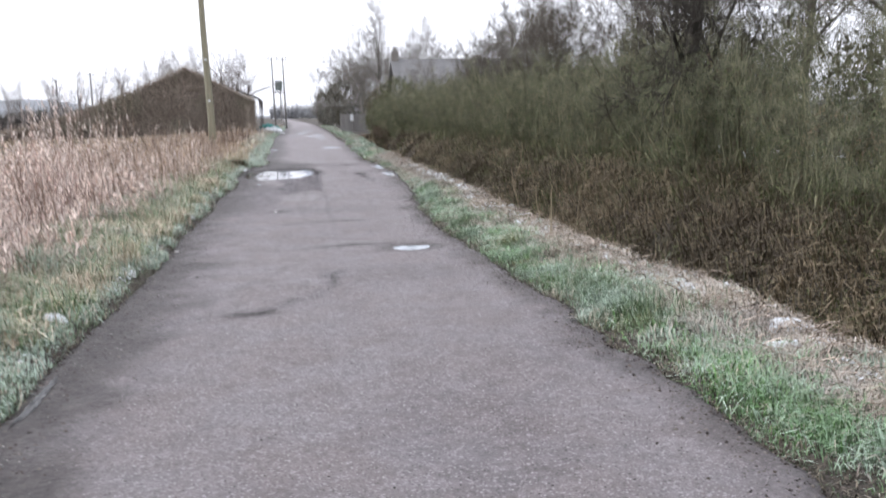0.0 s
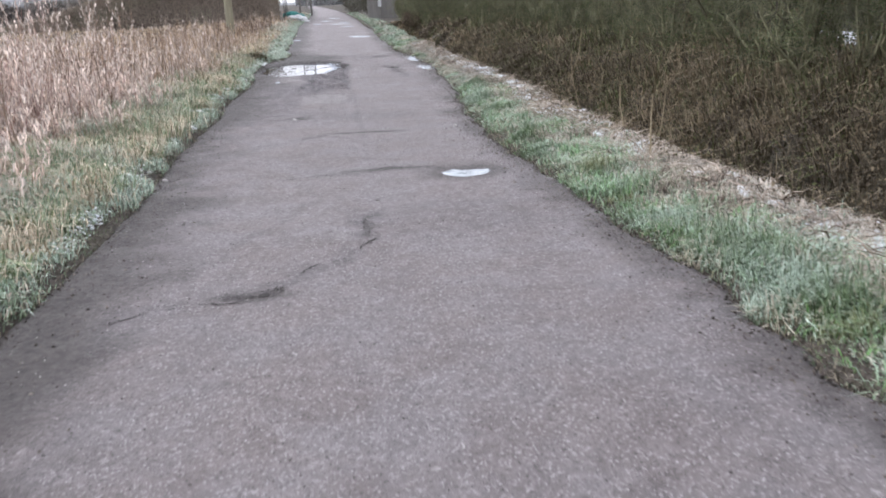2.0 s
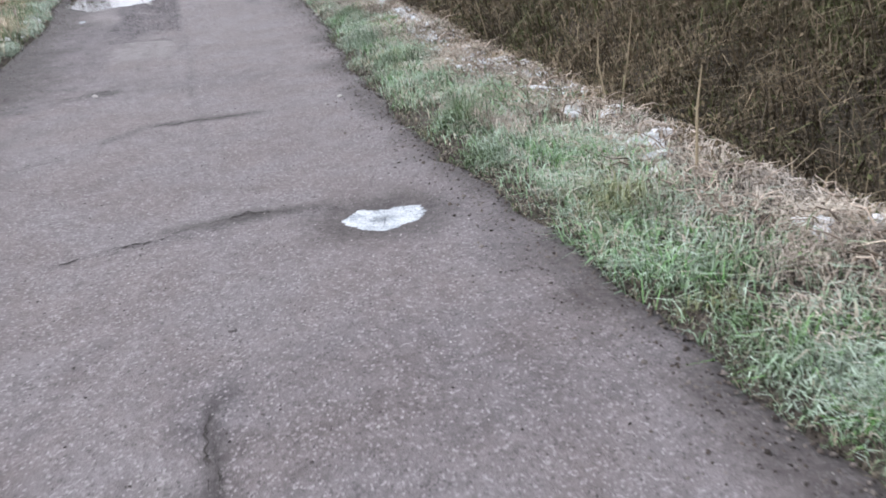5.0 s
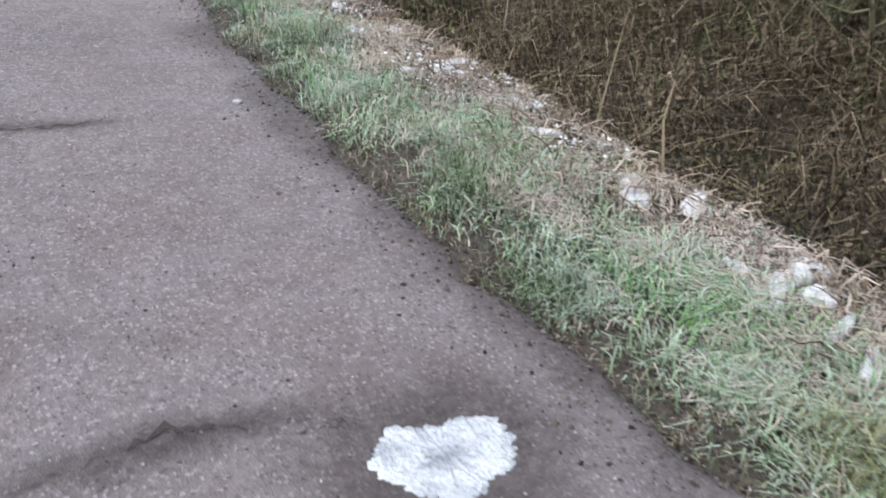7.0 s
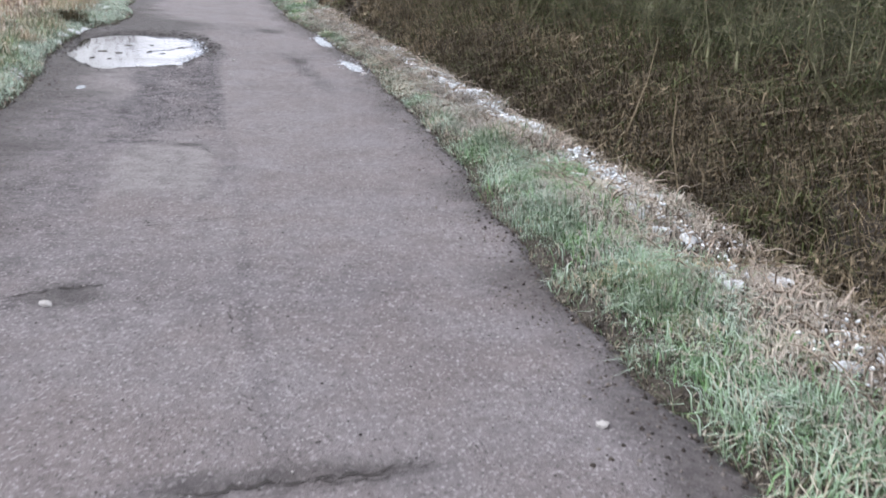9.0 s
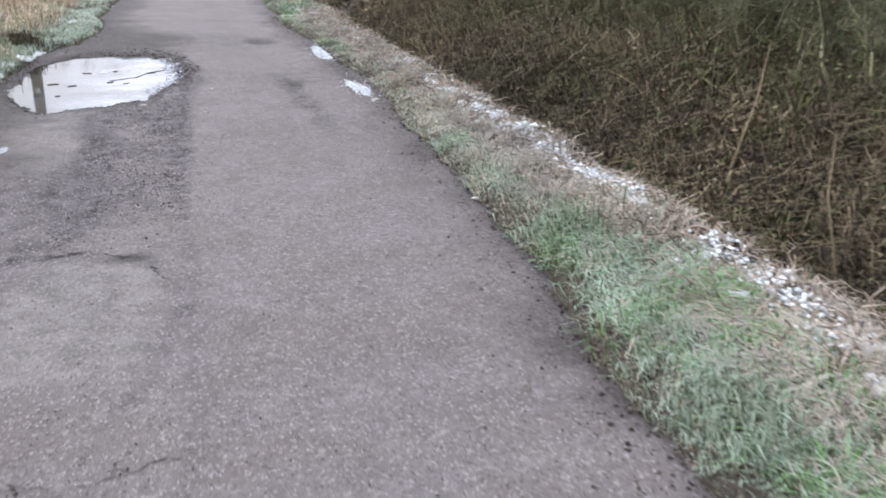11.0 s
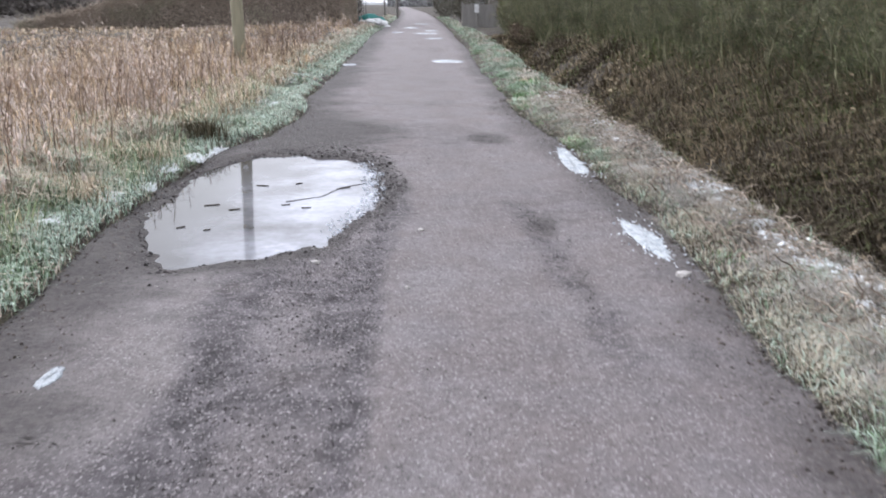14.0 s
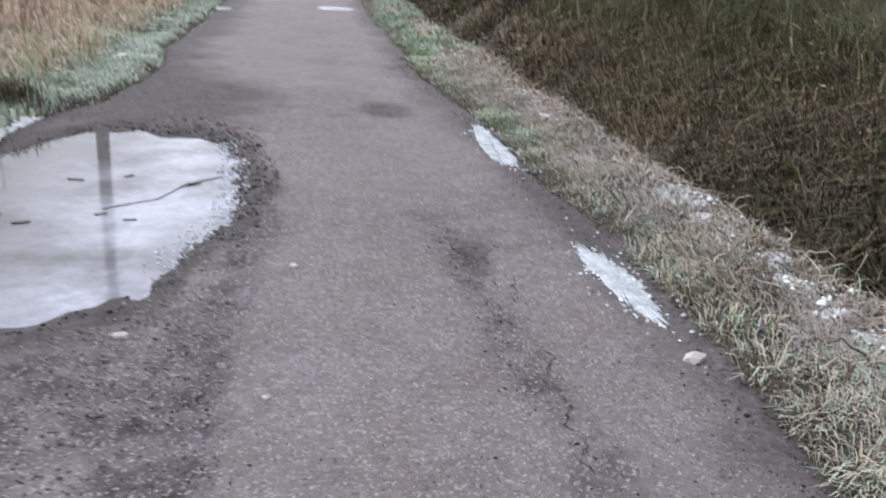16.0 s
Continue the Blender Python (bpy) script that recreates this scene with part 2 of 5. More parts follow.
def leaves(centre, size, colour):
    """Small folded leaves of two triangles."""
    n = len(centre)
    a = RNG.normal(size=(n, 3))
    a /= np.linalg.norm(a, axis=1, keepdims=True)
    b = np.cross(a, RNG.normal(size=(n, 3)))
    b /= np.linalg.norm(b, axis=1, keepdims=True)
    c = np.cross(a, b)
    s = size[:, None]
    co = np.stack([centre - a * s, centre + b * s * 0.5 + c * s * 0.15, centre + a * s, centre - b * s * 0.5 + c * s * 0.15], 1).reshape(-1, 3)
    k = np.arange(n)[:, None] * 4
    return co, (k + [0, 1, 2, 0, 2, 3]).ravel(), np.full(2 * n, 3), np.repeat(colour, 4, 0)


def joined(*pieces):
    cos, faces, sizes, tints, off = [], [], [], [], 0
    for co, f, s, t in pieces:
        cos.append(co), faces.append(f + off), sizes.append(s), tints.append(t)
        off += len(co)
    return np.concatenate(cos), np.concatenate(faces), np.concatenate(sizes), np.concatenate(tints)


def stuff(name, pieces, mat, label, category):
    co, f, s, t = pieces
    return tagged(new(name, arrays(name, co, f, s, mat, t)), label, category, kind="stuff")


def part(name, bm, mat, parent, label="", smooth=False):
    me = bpy.data.meshes.new(name)
    bm.normal_update()
    bm.to_mesh(me)
    bm.free()
    me.materials.append(mat)
    if smooth:
        me.polygons.foreach_set("use_smooth", np.ones(len(me.polygons), bool))
    ob = new(name, me)
    ob.parent = parent
    if label:
        tagged(ob, label)
    return ob


def mesh_part(name, me, parent, label=""):
    ob = new(name, me)
    ob.parent = parent
    if label:
        tagged(ob, label)
    return ob


def box(cx, cy, cz, sx, sy, sz, bevel=0.0, turn=0.0):
    bm = bmesh.new()
    bmesh.ops.create_cube(bm, size=1, matrix=Matrix.Translation((cx, cy, cz)) @ Matrix.Rotation(turn, 4, "Z") @ Matrix.Diagonal((sx, sy, sz, 1)))
    if bevel:
        bmesh.ops.bevel(bm, geom=bm.edges[:], offset=bevel, segments=1, affect="EDGES")
    return bm


def pipe(points, radii, sides=10):
    """A tube along points."""
    bm = bmesh.new()
    rings = []
    for i, p in enumerate(points):
        p = Vector(p)
        d = (Vector(points[min(i + 1, len(points) - 1)]) - Vector(points[max(i - 1, 0)])).normalized()
        q = d.to_track_quat("Z", "X")
        rings.append([bm.verts.new(p + q @ Vector((math.cos(w) * radii[i], math.sin(w) * radii[i], 0))) for w in np.linspace(0, 2 * math.pi, sides, endpoint=False)])
    for a, b in zip(rings, rings[1:]):
        for s in range(sides):
            bm.faces.new((a[s], a[(s + 1) % sides], b[(s + 1) % sides], b[s]))
    bm.faces.new(rings[0][::-1])
    bm.faces.new(rings[-1])
    return bm


def rough_noise(x, y, scale, seed=0.0):
    """Smooth noise of arrays x, y, about -1 to 1."""
    x, y = np.asarray(x, float) * scale + seed * 17.3, np.asarray(y, float) * scale + seed * 9.1
    ix, iy = np.floor(x), np.floor(y)
    fx, fy = x - ix, y - iy
    fx, fy = fx * fx * (3 - 2 * fx), fy * fy * (3 - 2 * fy)

    def h(a, b):
        v = np.sin(a * 127.1 + b * 311.7 + seed) * 43758.5453
        return (v - np.floor(v)) * 2 - 1
    return (h(ix, iy) * (1 - fx) + h(ix + 1, iy) * fx) * (1 - fy) + (h(ix, iy + 1) * (1 - fx) + h(ix + 1, iy + 1) * fx) * fy


def smooth_step(a, b, v):
    t = np.clip((v - a) / (b - a), 0, 1)
    return t * t * (3 - 2 * t)


# ---- plan of the lane: it runs along y and drifts to the left far off ----
def drift(y):
    return -0.00012 * np.clip(y - 60, 0, 140) ** 2 - 0.034 * np.clip(y - 200, 0, None)


def right_edge(y):
    y = np.asarray(y, float)
    e = 1.90 - 0.23 * smooth_step(5.5, 10.5, y) + 0.45 * smooth_step(12, 18.5, y) + 0.05 * smooth_step(19, 22, y) - 0.31 * smooth_step(22.5, 29, y) + 0.13 * smooth_step(35, 50, y)
    return e + 0.05 * rough_noise(y * 0, y, 0.9, 3) + 0.045 * rough_noise(y * 0, y, 3.1, 4) + 0.025 * rough_noise(y * 0, y, 8.3, 24) + drift(y)


def left_edge(y):
    y = np.asarray(y, float)
    e = -1.58 - 0.13 * smooth_step(20, 21.5, y) * (1 - smooth_step(25.0, 26.5, y)) + 0.12 * smooth_step(26, 28, y) * (1 - smooth_step(34, 40, y)) + 0.26 * smooth_step(24.9, 26.0, y) * (1 - smooth_step(27.5, 31, y)) - 0.5 * smooth_step(40, 60, y)
    return e + 0.05 * rough_noise(y * 0, y, 0.8, 5) + 0.03 * rough_noise(y * 0, y, 2.9, 6) + drift(y)


def crest(y):
    """Width of the right verge up to the brow of the ditch."""
    y = np.asarray(y, float)
    return 2.86 + 0.20 * (1 - smooth_step(5, 11, y)) + 0.06 * rough_noise(y * 0, y, 0.6, 7) + 0.3 * smooth_step(34, 50, y) + drift(y) - right_edge(y)


def pool(x, y, grow=0.0):
    """Under 1 inside the big pothole."""
    ex, ey = (x + 0.80) / (0.86 + grow), (y - 22.80) / (2.02 + grow * 1.3)
    w = np.arctan2(ey, ex)
    wob = 1 + 0.05 * np.sin(3 * w + 0.6) + 0.035 * np.sin(7 * w + 2.0) + 0.02 * np.sin(13 * w)
    return (np.abs(ex) ** 2.3 + np.abs(ey) ** 2.3) ** (1 / 2.3) / wob


def broken_strip(x, y):
    """The crumbled strip that leads to the pothole."""
    wob = 0.07 * rough_noise(x, y, 2.3, 11) + 0.04 * rough_noise(x, y, 6, 12)
    left = -0.48 + 0.25 * smooth_step(20.0, 21.8, y) - 0.10 * (1 - smooth_step(14, 17, y))
    inside = smooth_step(left - 0.03, left + 0.05, x + wob) * (1 - smooth_step(0.25, 0.31, x + wob * 0.4))
    return inside * smooth_step(15.9, 18.6, y + wob * 6) * (1 - smooth_step(22.0, 23.0, y))


def light_patch(x, y):
    wob = 0.10 * rough_noise(x, y, 3, 14)
    inside = smooth_step(-0.55, -0.42, x + wob) * (1 - smooth_step(0.16, 0.24, x + wob)) * smooth_step(15.0, 15.15, y + wob) * (1 - smooth_step(16.35, 16.5, y + wob))
    beside = smooth_step(-1.25, -1.1, x + wob) * (1 - smooth_step(-0.62, -0.52, x + wob)) * smooth_step(18.3, 18.45, y + wob) * (1 - smooth_step(20.7, 20.9, y + wob))
    worn = smooth_step(1.2, 0.5, np.hypot((x - 0.04) / 0.10, (y - 7.55) / 0.14) + 2 * wob)
    return np.maximum(np.maximum(inside, 0.55 * beside), worn)


def road_height(x, y):
    z = 0.006 * rough_noise(x, y, 1.3, 1) + 0.004 * rough_noise(x, y, 5, 2) + 0.0025 * rough_noise(x, y, 11, 8)
    rim = smooth_step(1.0, 0.80, pool(x, y, 0.20))
    z = z - 0.045 * rim * (1 + 0.35 * rough_noise(x, y, 7, 9)) - 0.06 * smooth_step(1.0, 0.75, pool(x, y))
    b = broken_strip(x, y)
    z = z - b * (0.016 + 0.010 * rough_noise(x, y, 8, 10))
    z = z + 0.004 * light_patch(x, y)
    for cx, cy, rx, ry in ((1.12, 9.42, 0.30, 0.26), (2.0, 24.2, 0.16, 0.95), (2.03, 21.25, 0.16, 0.6), (1.38, 21.3, 0.10, 0.4), (1.28, 25.65, 0.2, 0.4)):
        z = z - 0.022 * smooth_step(1.2, 0.4, np.hypot((x - cx) / rx, (y - cy) / ry))
    return z


def ground_height(x, y):
    x, y = np.asarray(x, float), np.asarray(y, float)
    r, l = x - right_edge(y), left_edge(y) - x
    n = 0.035 * rough_noise(x, y, 1.1, 21) + 0.02 * rough_noise(x, y, 3.7, 22)
    brow = crest(y)
    d = r - brow
    right = 0.05 * smooth_step(0.0, 0.55, r / brow) + 0.02 * smooth_step(0.35, 0.85, r / brow) - 0.66 * smooth_step(0.0, 0.6, d) + 0.75 * smooth_step(0.85, 2.1, d) + 0.25 * smooth_step(2.1, 3.4, d) - 0.5 * smooth_step(7, 13, d)
    lumps = smooth_step(0.5, 0.9, d) * (1 - smooth_step(3.0, 4.0, d))
    right = right + lumps * (0.10 * rough_noise(x, y, 1.5, 25) + 0.07 * rough_noise(x, y, 3.3, 26))
    right = np.where(y > 46, right * (1 - smooth_step(46, 54, y)) + 0.08 * smooth_step(46, 54, y), right)
    left = 0.05 * smooth_step(0.0, 0.3, l) + 0.06 * smooth_step(0.5, 1.2, l) - 0.15 * smooth_step(5, 12, l)
    inside = (r < 0) & (l < 0)
    out = np.where(r > 0, right, left) + n * smooth_step(0.0, 0.3, np.maximum(r, l))
    lip = -0.012 - 0.02 * smooth_step(0.12, 0.0, np.maximum(r, l))
    out = out + lip * (1 - smooth_step(0.0, 0.2, np.maximum(r, l)))
    far = smooth_step(60, 300, np.hypot(x, y))
    return np.where(inside, -0.16, out * (1 - 0.6 * far))


# ---- ground and road ----
def line(*stretches):
    return np.concatenate([np.arange(a, b, s) for a, b, s in stretches])


gx = line((-3000, -400, 400), (-400, -60, 40), (-60, -14, 4), (-14, -3, 0.5), (-3, -1.1, 0.06), (-1.1, 1.4, 0.35), (1.4, 5.4, 0.06), (5.4, 16, 0.5), (16, 60, 4), (60, 400, 40), (400, 3001, 400))
gy = line((-3000, -400, 400), (-400, -60, 60), (-60, -6, 6), (-6, 1, 0.5), (1, 34, 0.12), (34, 60, 0.4), (60, 120, 2), (120, 420, 20), (420, 3401, 300))
mx, my = np.meshgrid(gx, gy)
co = np.stack([mx, my, ground_height(mx, my)], -1).reshape(-1, 3)
f, s = grid_faces(len(gy), len(gx))
tagged(new("ground", arrays("ground", co, f, s, MUD, smooth=True)), "dark winter soil and thatch beside a country lane", "ground", kind="structure")

ry = line((-8, 1, 0.3), (1, 27, 0.05), (27, 45, 0.15), (45, 120, 1.0), (120, 430, 10))
u = np.linspace(0, 1, 86)
yy = np.repeat(ry[:, None], len(u), 1)
xx = left_edge(yy) - 0.03 + u[None] * (right_edge(yy) - left_edge(yy) + 0.06)
zz = road_height(xx, yy) - 0.03 * (smooth_step(0.02, 0.0, u) + smooth_step(0.98, 1.0, u))[None]
from_left, from_right = xx - left_edge(yy), right_edge(yy) - xx
edge_noise = 0.5 + 0.5 * rough_noise(xx, yy, 1.7, 31) + 0.35 * rough_noise(xx, yy, 5, 32)
mud = np.maximum(smooth_step(1.0 + 0.15 * smooth_step(14, 17, yy), 0.30, from_left + 0.42 * edge_noise) * 0.92, smooth_step(0.50 + 0.12 * smooth_step(14, 18, yy), 0.12, from_right + 0.30 * edge_noise) * 0.70)
mud = np.maximum(mud, smooth_step(1.02, 0.90, pool(xx, yy, 0.25 + 0.05 * rough_noise(xx, yy, 3.4, 42))) * np.clip(0.88 + 0.2 * edge_noise, 0, 1))
mud = np.maximum(mud, 0.95 * smooth_step(1.35, 0.7, np.hypot((xx + 0.95) / 1.25, (yy - 26.1) / 2.0) + 0.25 * edge_noise))
for cx, cy, rx_, ry_ in ((1.12, 9.42, 0.42, 0.36), (1.38, 21.55, 0.10, 0.28), (1.28, 25.65, 0.25, 0.45), (2.1, 22.6, 0.22, 3.2), (0.0, 16.45, 0.13, 0.09), (-0.45, 13.5, 0.18, 0.14), (0.19, 7.75, 0.03, 0.30), (-0.44, 6.46, 0.24, 0.09), (0.45, 9.72, 0.5, 0.08), (0.4, 12.0, 0.45, 0.06)):
    mud = np.maximum(mud, 0.75 * smooth_step(1.25, 0.5, np.hypot((xx - cx) / rx_, (yy - cy) / ry_) + 0.3 * edge_noise - 0.15))
seam = (0.35 + 0.5 * smooth_step(16.5, 18.5, yy)) * smooth_step(0.06 + 0.06 * smooth_step(16.5, 18.5, yy), 0.0, np.abs(xx - 0.30 + 0.05 * smooth_step(16, 18, yy) - 0.03 * rough_noise(xx, yy, 0.8, 33))) * smooth_step(9, 13, yy) * (1 - smooth_step(22, 24, yy))
strip_left = -0.40 - 0.10 * smooth_step(18.5, 20.5, yy) + 0.2 * smooth_step(20.8, 22.0, yy)
border = smooth_step(0.23, 0.08, np.abs(xx - strip_left - 0.09 * rough_noise(xx, yy, 1.9, 36))) * smooth_step(15.9, 17.2, yy) * (1 - smooth_step(21.8, 22.4, yy)) * (0.75 + 0.5 * rough_noise(xx, yy, 4.5, 37))
broken = np.clip(broken_strip(xx, yy) * (0.52 + 0.42 * rough_noise(xx, yy, 1.25, 34) + 0.40 * rough_noise(xx, yy, 4.1, 38)) + 1.0 * np.clip(border, 0, 1) + 0.48 * smooth_step(-0.45, -0.6, xx + 0.05 * rough_noise(xx, yy, 3, 39)) * smooth_step(13.5, 15.5, yy) * (1 - smooth_step(18.2, 18.5, yy + 0.1 * rough_noise(xx, yy, 2, 40))) + seam + 0.28 * smooth_step(0.35, 0.8, rough_noise(xx, yy, 0.7, 35)), 0, 1)
def near_line(points, width):
    """1 on a line of the plan, falling to 0 at a ragged width."""
    best = np.full(xx.shape, 9.0)
    wx, wy = xx + 0.06 * rough_noise(xx, yy, 3.0, 47), yy + 0.08 * rough_noise(xx, yy, 2.6, 48)
    for (x0, y0), (x1, y1) in zip(points, points[1:]):
        t = np.clip(((wx - x0) * (x1 - x0) + (wy - y0) * (y1 - y0)) / ((x1 - x0) ** 2 + (y1 - y0) ** 2), 0, 1)
        best = np.minimum(best, np.hypot(wx - x0 - t * (x1 - x0), wy - y0 - t * (y1 - y0)))
    return smooth_step(width, 0.2 * width, best)


flaking = 0.5 + 0.5 * rough_noise(xx, yy, 6.0, 49) + 0.35 * rough_noise(xx, yy, 12, 50)
for points, width, much in (([(0.20, 8.2), (0.14, 7.75), (0.20, 7.45), (0.02, 7.1), (-0.27, 6.75), (-0.45, 6.48), (-1.1, 6.25)], 0.16, 0.75), ([(0.95, 9.62), (0.4, 9.75), (-0.45, 9.5)], 0.08, 0.5),
                            ([(0.80, 12.02), (0.0, 12.0), (-0.9, 11.25)], 0.09, 0.5), ([(-0.3, 13.62), (-1.35, 13.1)], 0.16, 0.7), ([(-0.2, 8.6), (-0.35, 8.0), (-0.75, 7.3), (-0.9, 6.8)], 0.07, 0.5),
                            ([(1.22, 22.3), (1.30, 21.9), (1.28, 21.4), (1.33, 20.8), (1.38, 20.0), (1.40, 19.2)], 0.15, 1.0), ([(1.1, 26.0), (1.4, 25.3)], 0.20, 0.7), ([(0.30, 23.0), (0.31, 21.4), (0.17, 20.8), (0.08, 20.2), (0.05, 19.2)], 0.15, 1.0), ([(-0.44, 20.9), (-0.47, 20.0), (-0.42, 18.8), (-0.50, 17.6)], 0.14, 0.9),
                            ([(0.15, 16.2), (0.06, 16.45), (-0.10, 16.45), (-0.2, 16.62), (-0.55, 16.6)], 0.08, 0.9), ([(0.24, 16.0), (0.24, 15.5), (0.1, 15.0)], 0.07, 0.7), ([(-0.6, 25.3), (0.1, 25.85), (0.5, 25.7)], 0.14, 0.9), ([(1.05, 25.5), (0.3, 25.0)], 0.06, 0.8), ([(0.25, 25.8), (-0.3, 25.3), (0.2, 24.6)], 0.10, 0.8)):
    broken = np.clip(broken + much * near_line(points, width) * np.clip(flaking, 0, 1.2), 0, 1)
wear = np.stack([np.clip(mud, 0, 1), broken, light_patch(xx, yy)], -1).reshape(-1, 3)
f, s = grid_faces(len(ry), len(u))
road = tagged(new("road", arrays("road", np.stack([xx, yy, zz], -1).reshape(-1, 3), f, s, ASPHALT, wear, True, "wear")), "worn grey asphalt lane with cracks and potholes", "road", kind="structure")


def crack(points, width, seed):
    """A jagged, broken dark crack of several strands that follows points of the plan."""
    r = np.random.default_rng(seed)
    pts = np.array(points, float)
    d = np.r_[0, np.cumsum(np.linalg.norm(np.diff(pts, axis=0), axis=1))]
    strands = []
    for share, stray in ((1.0, 0.0), (0.55, 0.035), (0.40, 0.06)):
        t = np.arange(0, d[-1], 0.022)
        x, y = np.interp(t, d, pts[:, 0]), np.interp(t, d, pts[:, 1])
        wander = np.cumsum(r.normal(0, 0.011, len(t)))
        wander = wander - np.linspace(0, wander[-1], len(t)) + stray * rough_noise(t, t * 0, 3.5, seed + 60 * share)
        n = np.c_[np.gradient(y), -np.gradient(x)]
        n /= np.linalg.norm(n, axis=1, keepdims=True) + 1e-9
        mid = np.c_[x, y] + n * wander[:, None] + r.normal(0, 0.005, (len(t), 2))
        gap = smooth_step(-0.15 + 0.30 * (share < 1), 0.35 + 0.30 * (share < 1), rough_noise(t, t * 0, 5.5, seed + 7 * share) + 0.3 * r.normal(size=len(t)))
        w = share * width * (0.04 + gap * np.clip(0.45 + 0.5 * rough_noise(t, t * 0, 9, seed) + r.normal(0, 0.30, len(t)), 0.05, 1.5)) * np.minimum(1, np.minimum(t, t[::-1]) * 6 + 0.1)
        xy = np.stack([mid + n * w[:, None] / 2, mid - n * w[:, None] / 2], 1).reshape(-1, 2)
        f, s = grid_faces(len(t), 2)
        strands.append((np.c_[xy, road_height(xy[:, 0], xy[:, 1]) + 0.003 + 0.0006 * share], f, s, np.zeros((len(xy), 3))))
    co, f, s, _ = joined(*strands)
    mesh_part("crack", arrays("crack", co, f, s, CRACK), road, "dirt-filled crack in the asphalt")


crack([(0.95, 9.62), (0.4, 9.75), (0.0, 9.6), (-0.45, 9.5)], 0.030, 1)
crack([(-0.28, 6.58), (-0.42, 6.46), (-0.62, 6.44)], 0.06, 19)
crack([(0.20, 8.05), (0.16, 7.75), (0.22, 7.45), (0.05, 7.1), (-0.25, 6.75), (-0.43, 6.50)], 0.017, 2)
crack([(-0.25, 6.60), (-0.50, 6.42), (-0.85, 6.38), (-1.2, 6.2)], 0.030, 3)
crack([(0.80, 12.02), (0.45, 11.97), (0.0, 12.0)], 0.022, 4)
crack([(0.0, 12.0), (-0.4, 11.65), (-0.9, 11.25)], 0.013, 18)
crack([(-0.3, 13.62), (-0.6, 13.5), (-1.0, 13.4), (-1.35, 13.1)], 0.028, 5)
crack([(0.9, 29.2), (0.3, 29.0), (-0.3, 29.1)], 0.033, 6)
crack([(0.30, 24.8), (0.29, 23.9), (0.30, 22.9), (0.28, 21.8)], 0.020, 7)
crack([(0.25, 25.6), (-0.1, 25.2), (-0.4, 25.5)], 0.033, 8)
crack([(1.20, 22.10), (1.30, 21.92), (1.44, 21.96)], 0.024, 9)
crack([(1.24, 22.25), (1.30, 21.95), (1.28, 21.4), (1.32, 20.84), (1.36, 20.3), (1.40, 19.6)], 0.011, 15)
crack([(1.44, 21.96), (1.47, 21.70), (1.40, 21.48), (1.45, 21.05), (1.55, 20.75)], 0.018, 17)
crack([(1.05, 25.5), (0.6, 25.25), (0.3, 25.0)], 0.03, 22)
crack([(0.22, 16.05), (0.05, 16.48), (-0.2, 16.60), (-0.6, 16.55)], 0.028, 23)
crack([(1.27, 21.66), (1.46, 21.70)], 0.020, 21)
crack([(0.4, 14.6), (-0.1, 14.5), (-0.6, 14.65)], 0.017, 10)
crack([(-0.55, 18.35), (-0.95, 18.45), (-1.25, 18.4)], 0.022, 11)
crack([(0.30, 13.9), (0.28, 13.0), (0.33, 12.1)], 0.006, 13)
crack([(1.0, 26.9), (0.4, 26.8), (-0.2, 27.0)], 0.028, 14)


# ---- standing water and ice ----
def blob(name, cx, cy, rx, ry_, height, mat, label, category, group="", seed=1, on=road_height, turn=0.0, thick=0.012, rag=0.0):
    """A thin uneven patch with a rounded edge that follows what it lies on."""
    r = np.random.default_rng(seed)
    m = 120 if rag else 56
    w = np.linspace(0, 2 * math.pi, m, endpoint=False)
    wob = 1 + sum(r.uniform(0.12, 0.30) / k ** 0.95 * np.sin(k * w + r.uniform(0, 6)) for k in (2, 3, 5, 7, 11, 13)) + rag * sum(np.sin(k * w + r.uniform(0, 6)) / 3 for k in (17, 23, 29, 37)) + r.normal(0, rag * 0.10, m)
    rings = [(0.0, 1.0), (0.45, 1.0), (0.8, 0.9), (0.97, 0.5), (1.0, -0.4)]
    co = []
    for k, (rad, up) in enumerate(rings):
        px, py = np.cos(w) * rx * wob * max(rad, 0.02), np.sin(w) * ry_ * wob * max(rad, 0.02)
        c, sn = math.cos(turn), math.sin(turn)
        x, y = cx + px * c - py * sn, cy + px * sn + py * c
        z = height + on(x, y) + thick * up + (r.normal(0, thick * 0.15, m) if k < 4 else 0)
        co.append(np.c_[x, y, z])
    co = np.concatenate(co)
    faces, sizes = [], []
    for k in range(len(rings) - 1):
        for i in range(m):
            faces += [k * m + i, k * m + (i + 1) % m, (k + 1) * m + (i + 1) % m, (k + 1) * m + i][::-1]
            sizes.append(4)
    faces += list(range(m))
    sizes.append(m)
    return tagged(new(name, arrays(name, co, faces, sizes, mat, smooth=True)), label, category, group)


def flat_water(name, cx, cy, rx, ry_, z, label):
    w = np.linspace(0, 2 * math.pi, 96, endpoint=False)
    bm = bmesh.new()
    top = [bm.verts.new((cx + rx * math.copysign(abs(math.cos(a)) ** 0.9, math.cos(a)), cy + ry_ * math.copysign(abs(math.sin(a)) ** 0.9, math.sin(a)), z)) for a in w]
    bm.faces.new(top)
    me = bpy.data.meshes.new(name)
    bm.to_mesh(me)
    bm.free()
    me.materials.append(WATER)
    return tagged(new(name, me), label, "puddle")


flat_water("puddle", -0.80, 22.80, 1.02, 2.22, -0.045, "large puddle with a thin skin of ice in a pothole")


def level(z):
    return lambda x, y: np.full(np.shape(x), z)


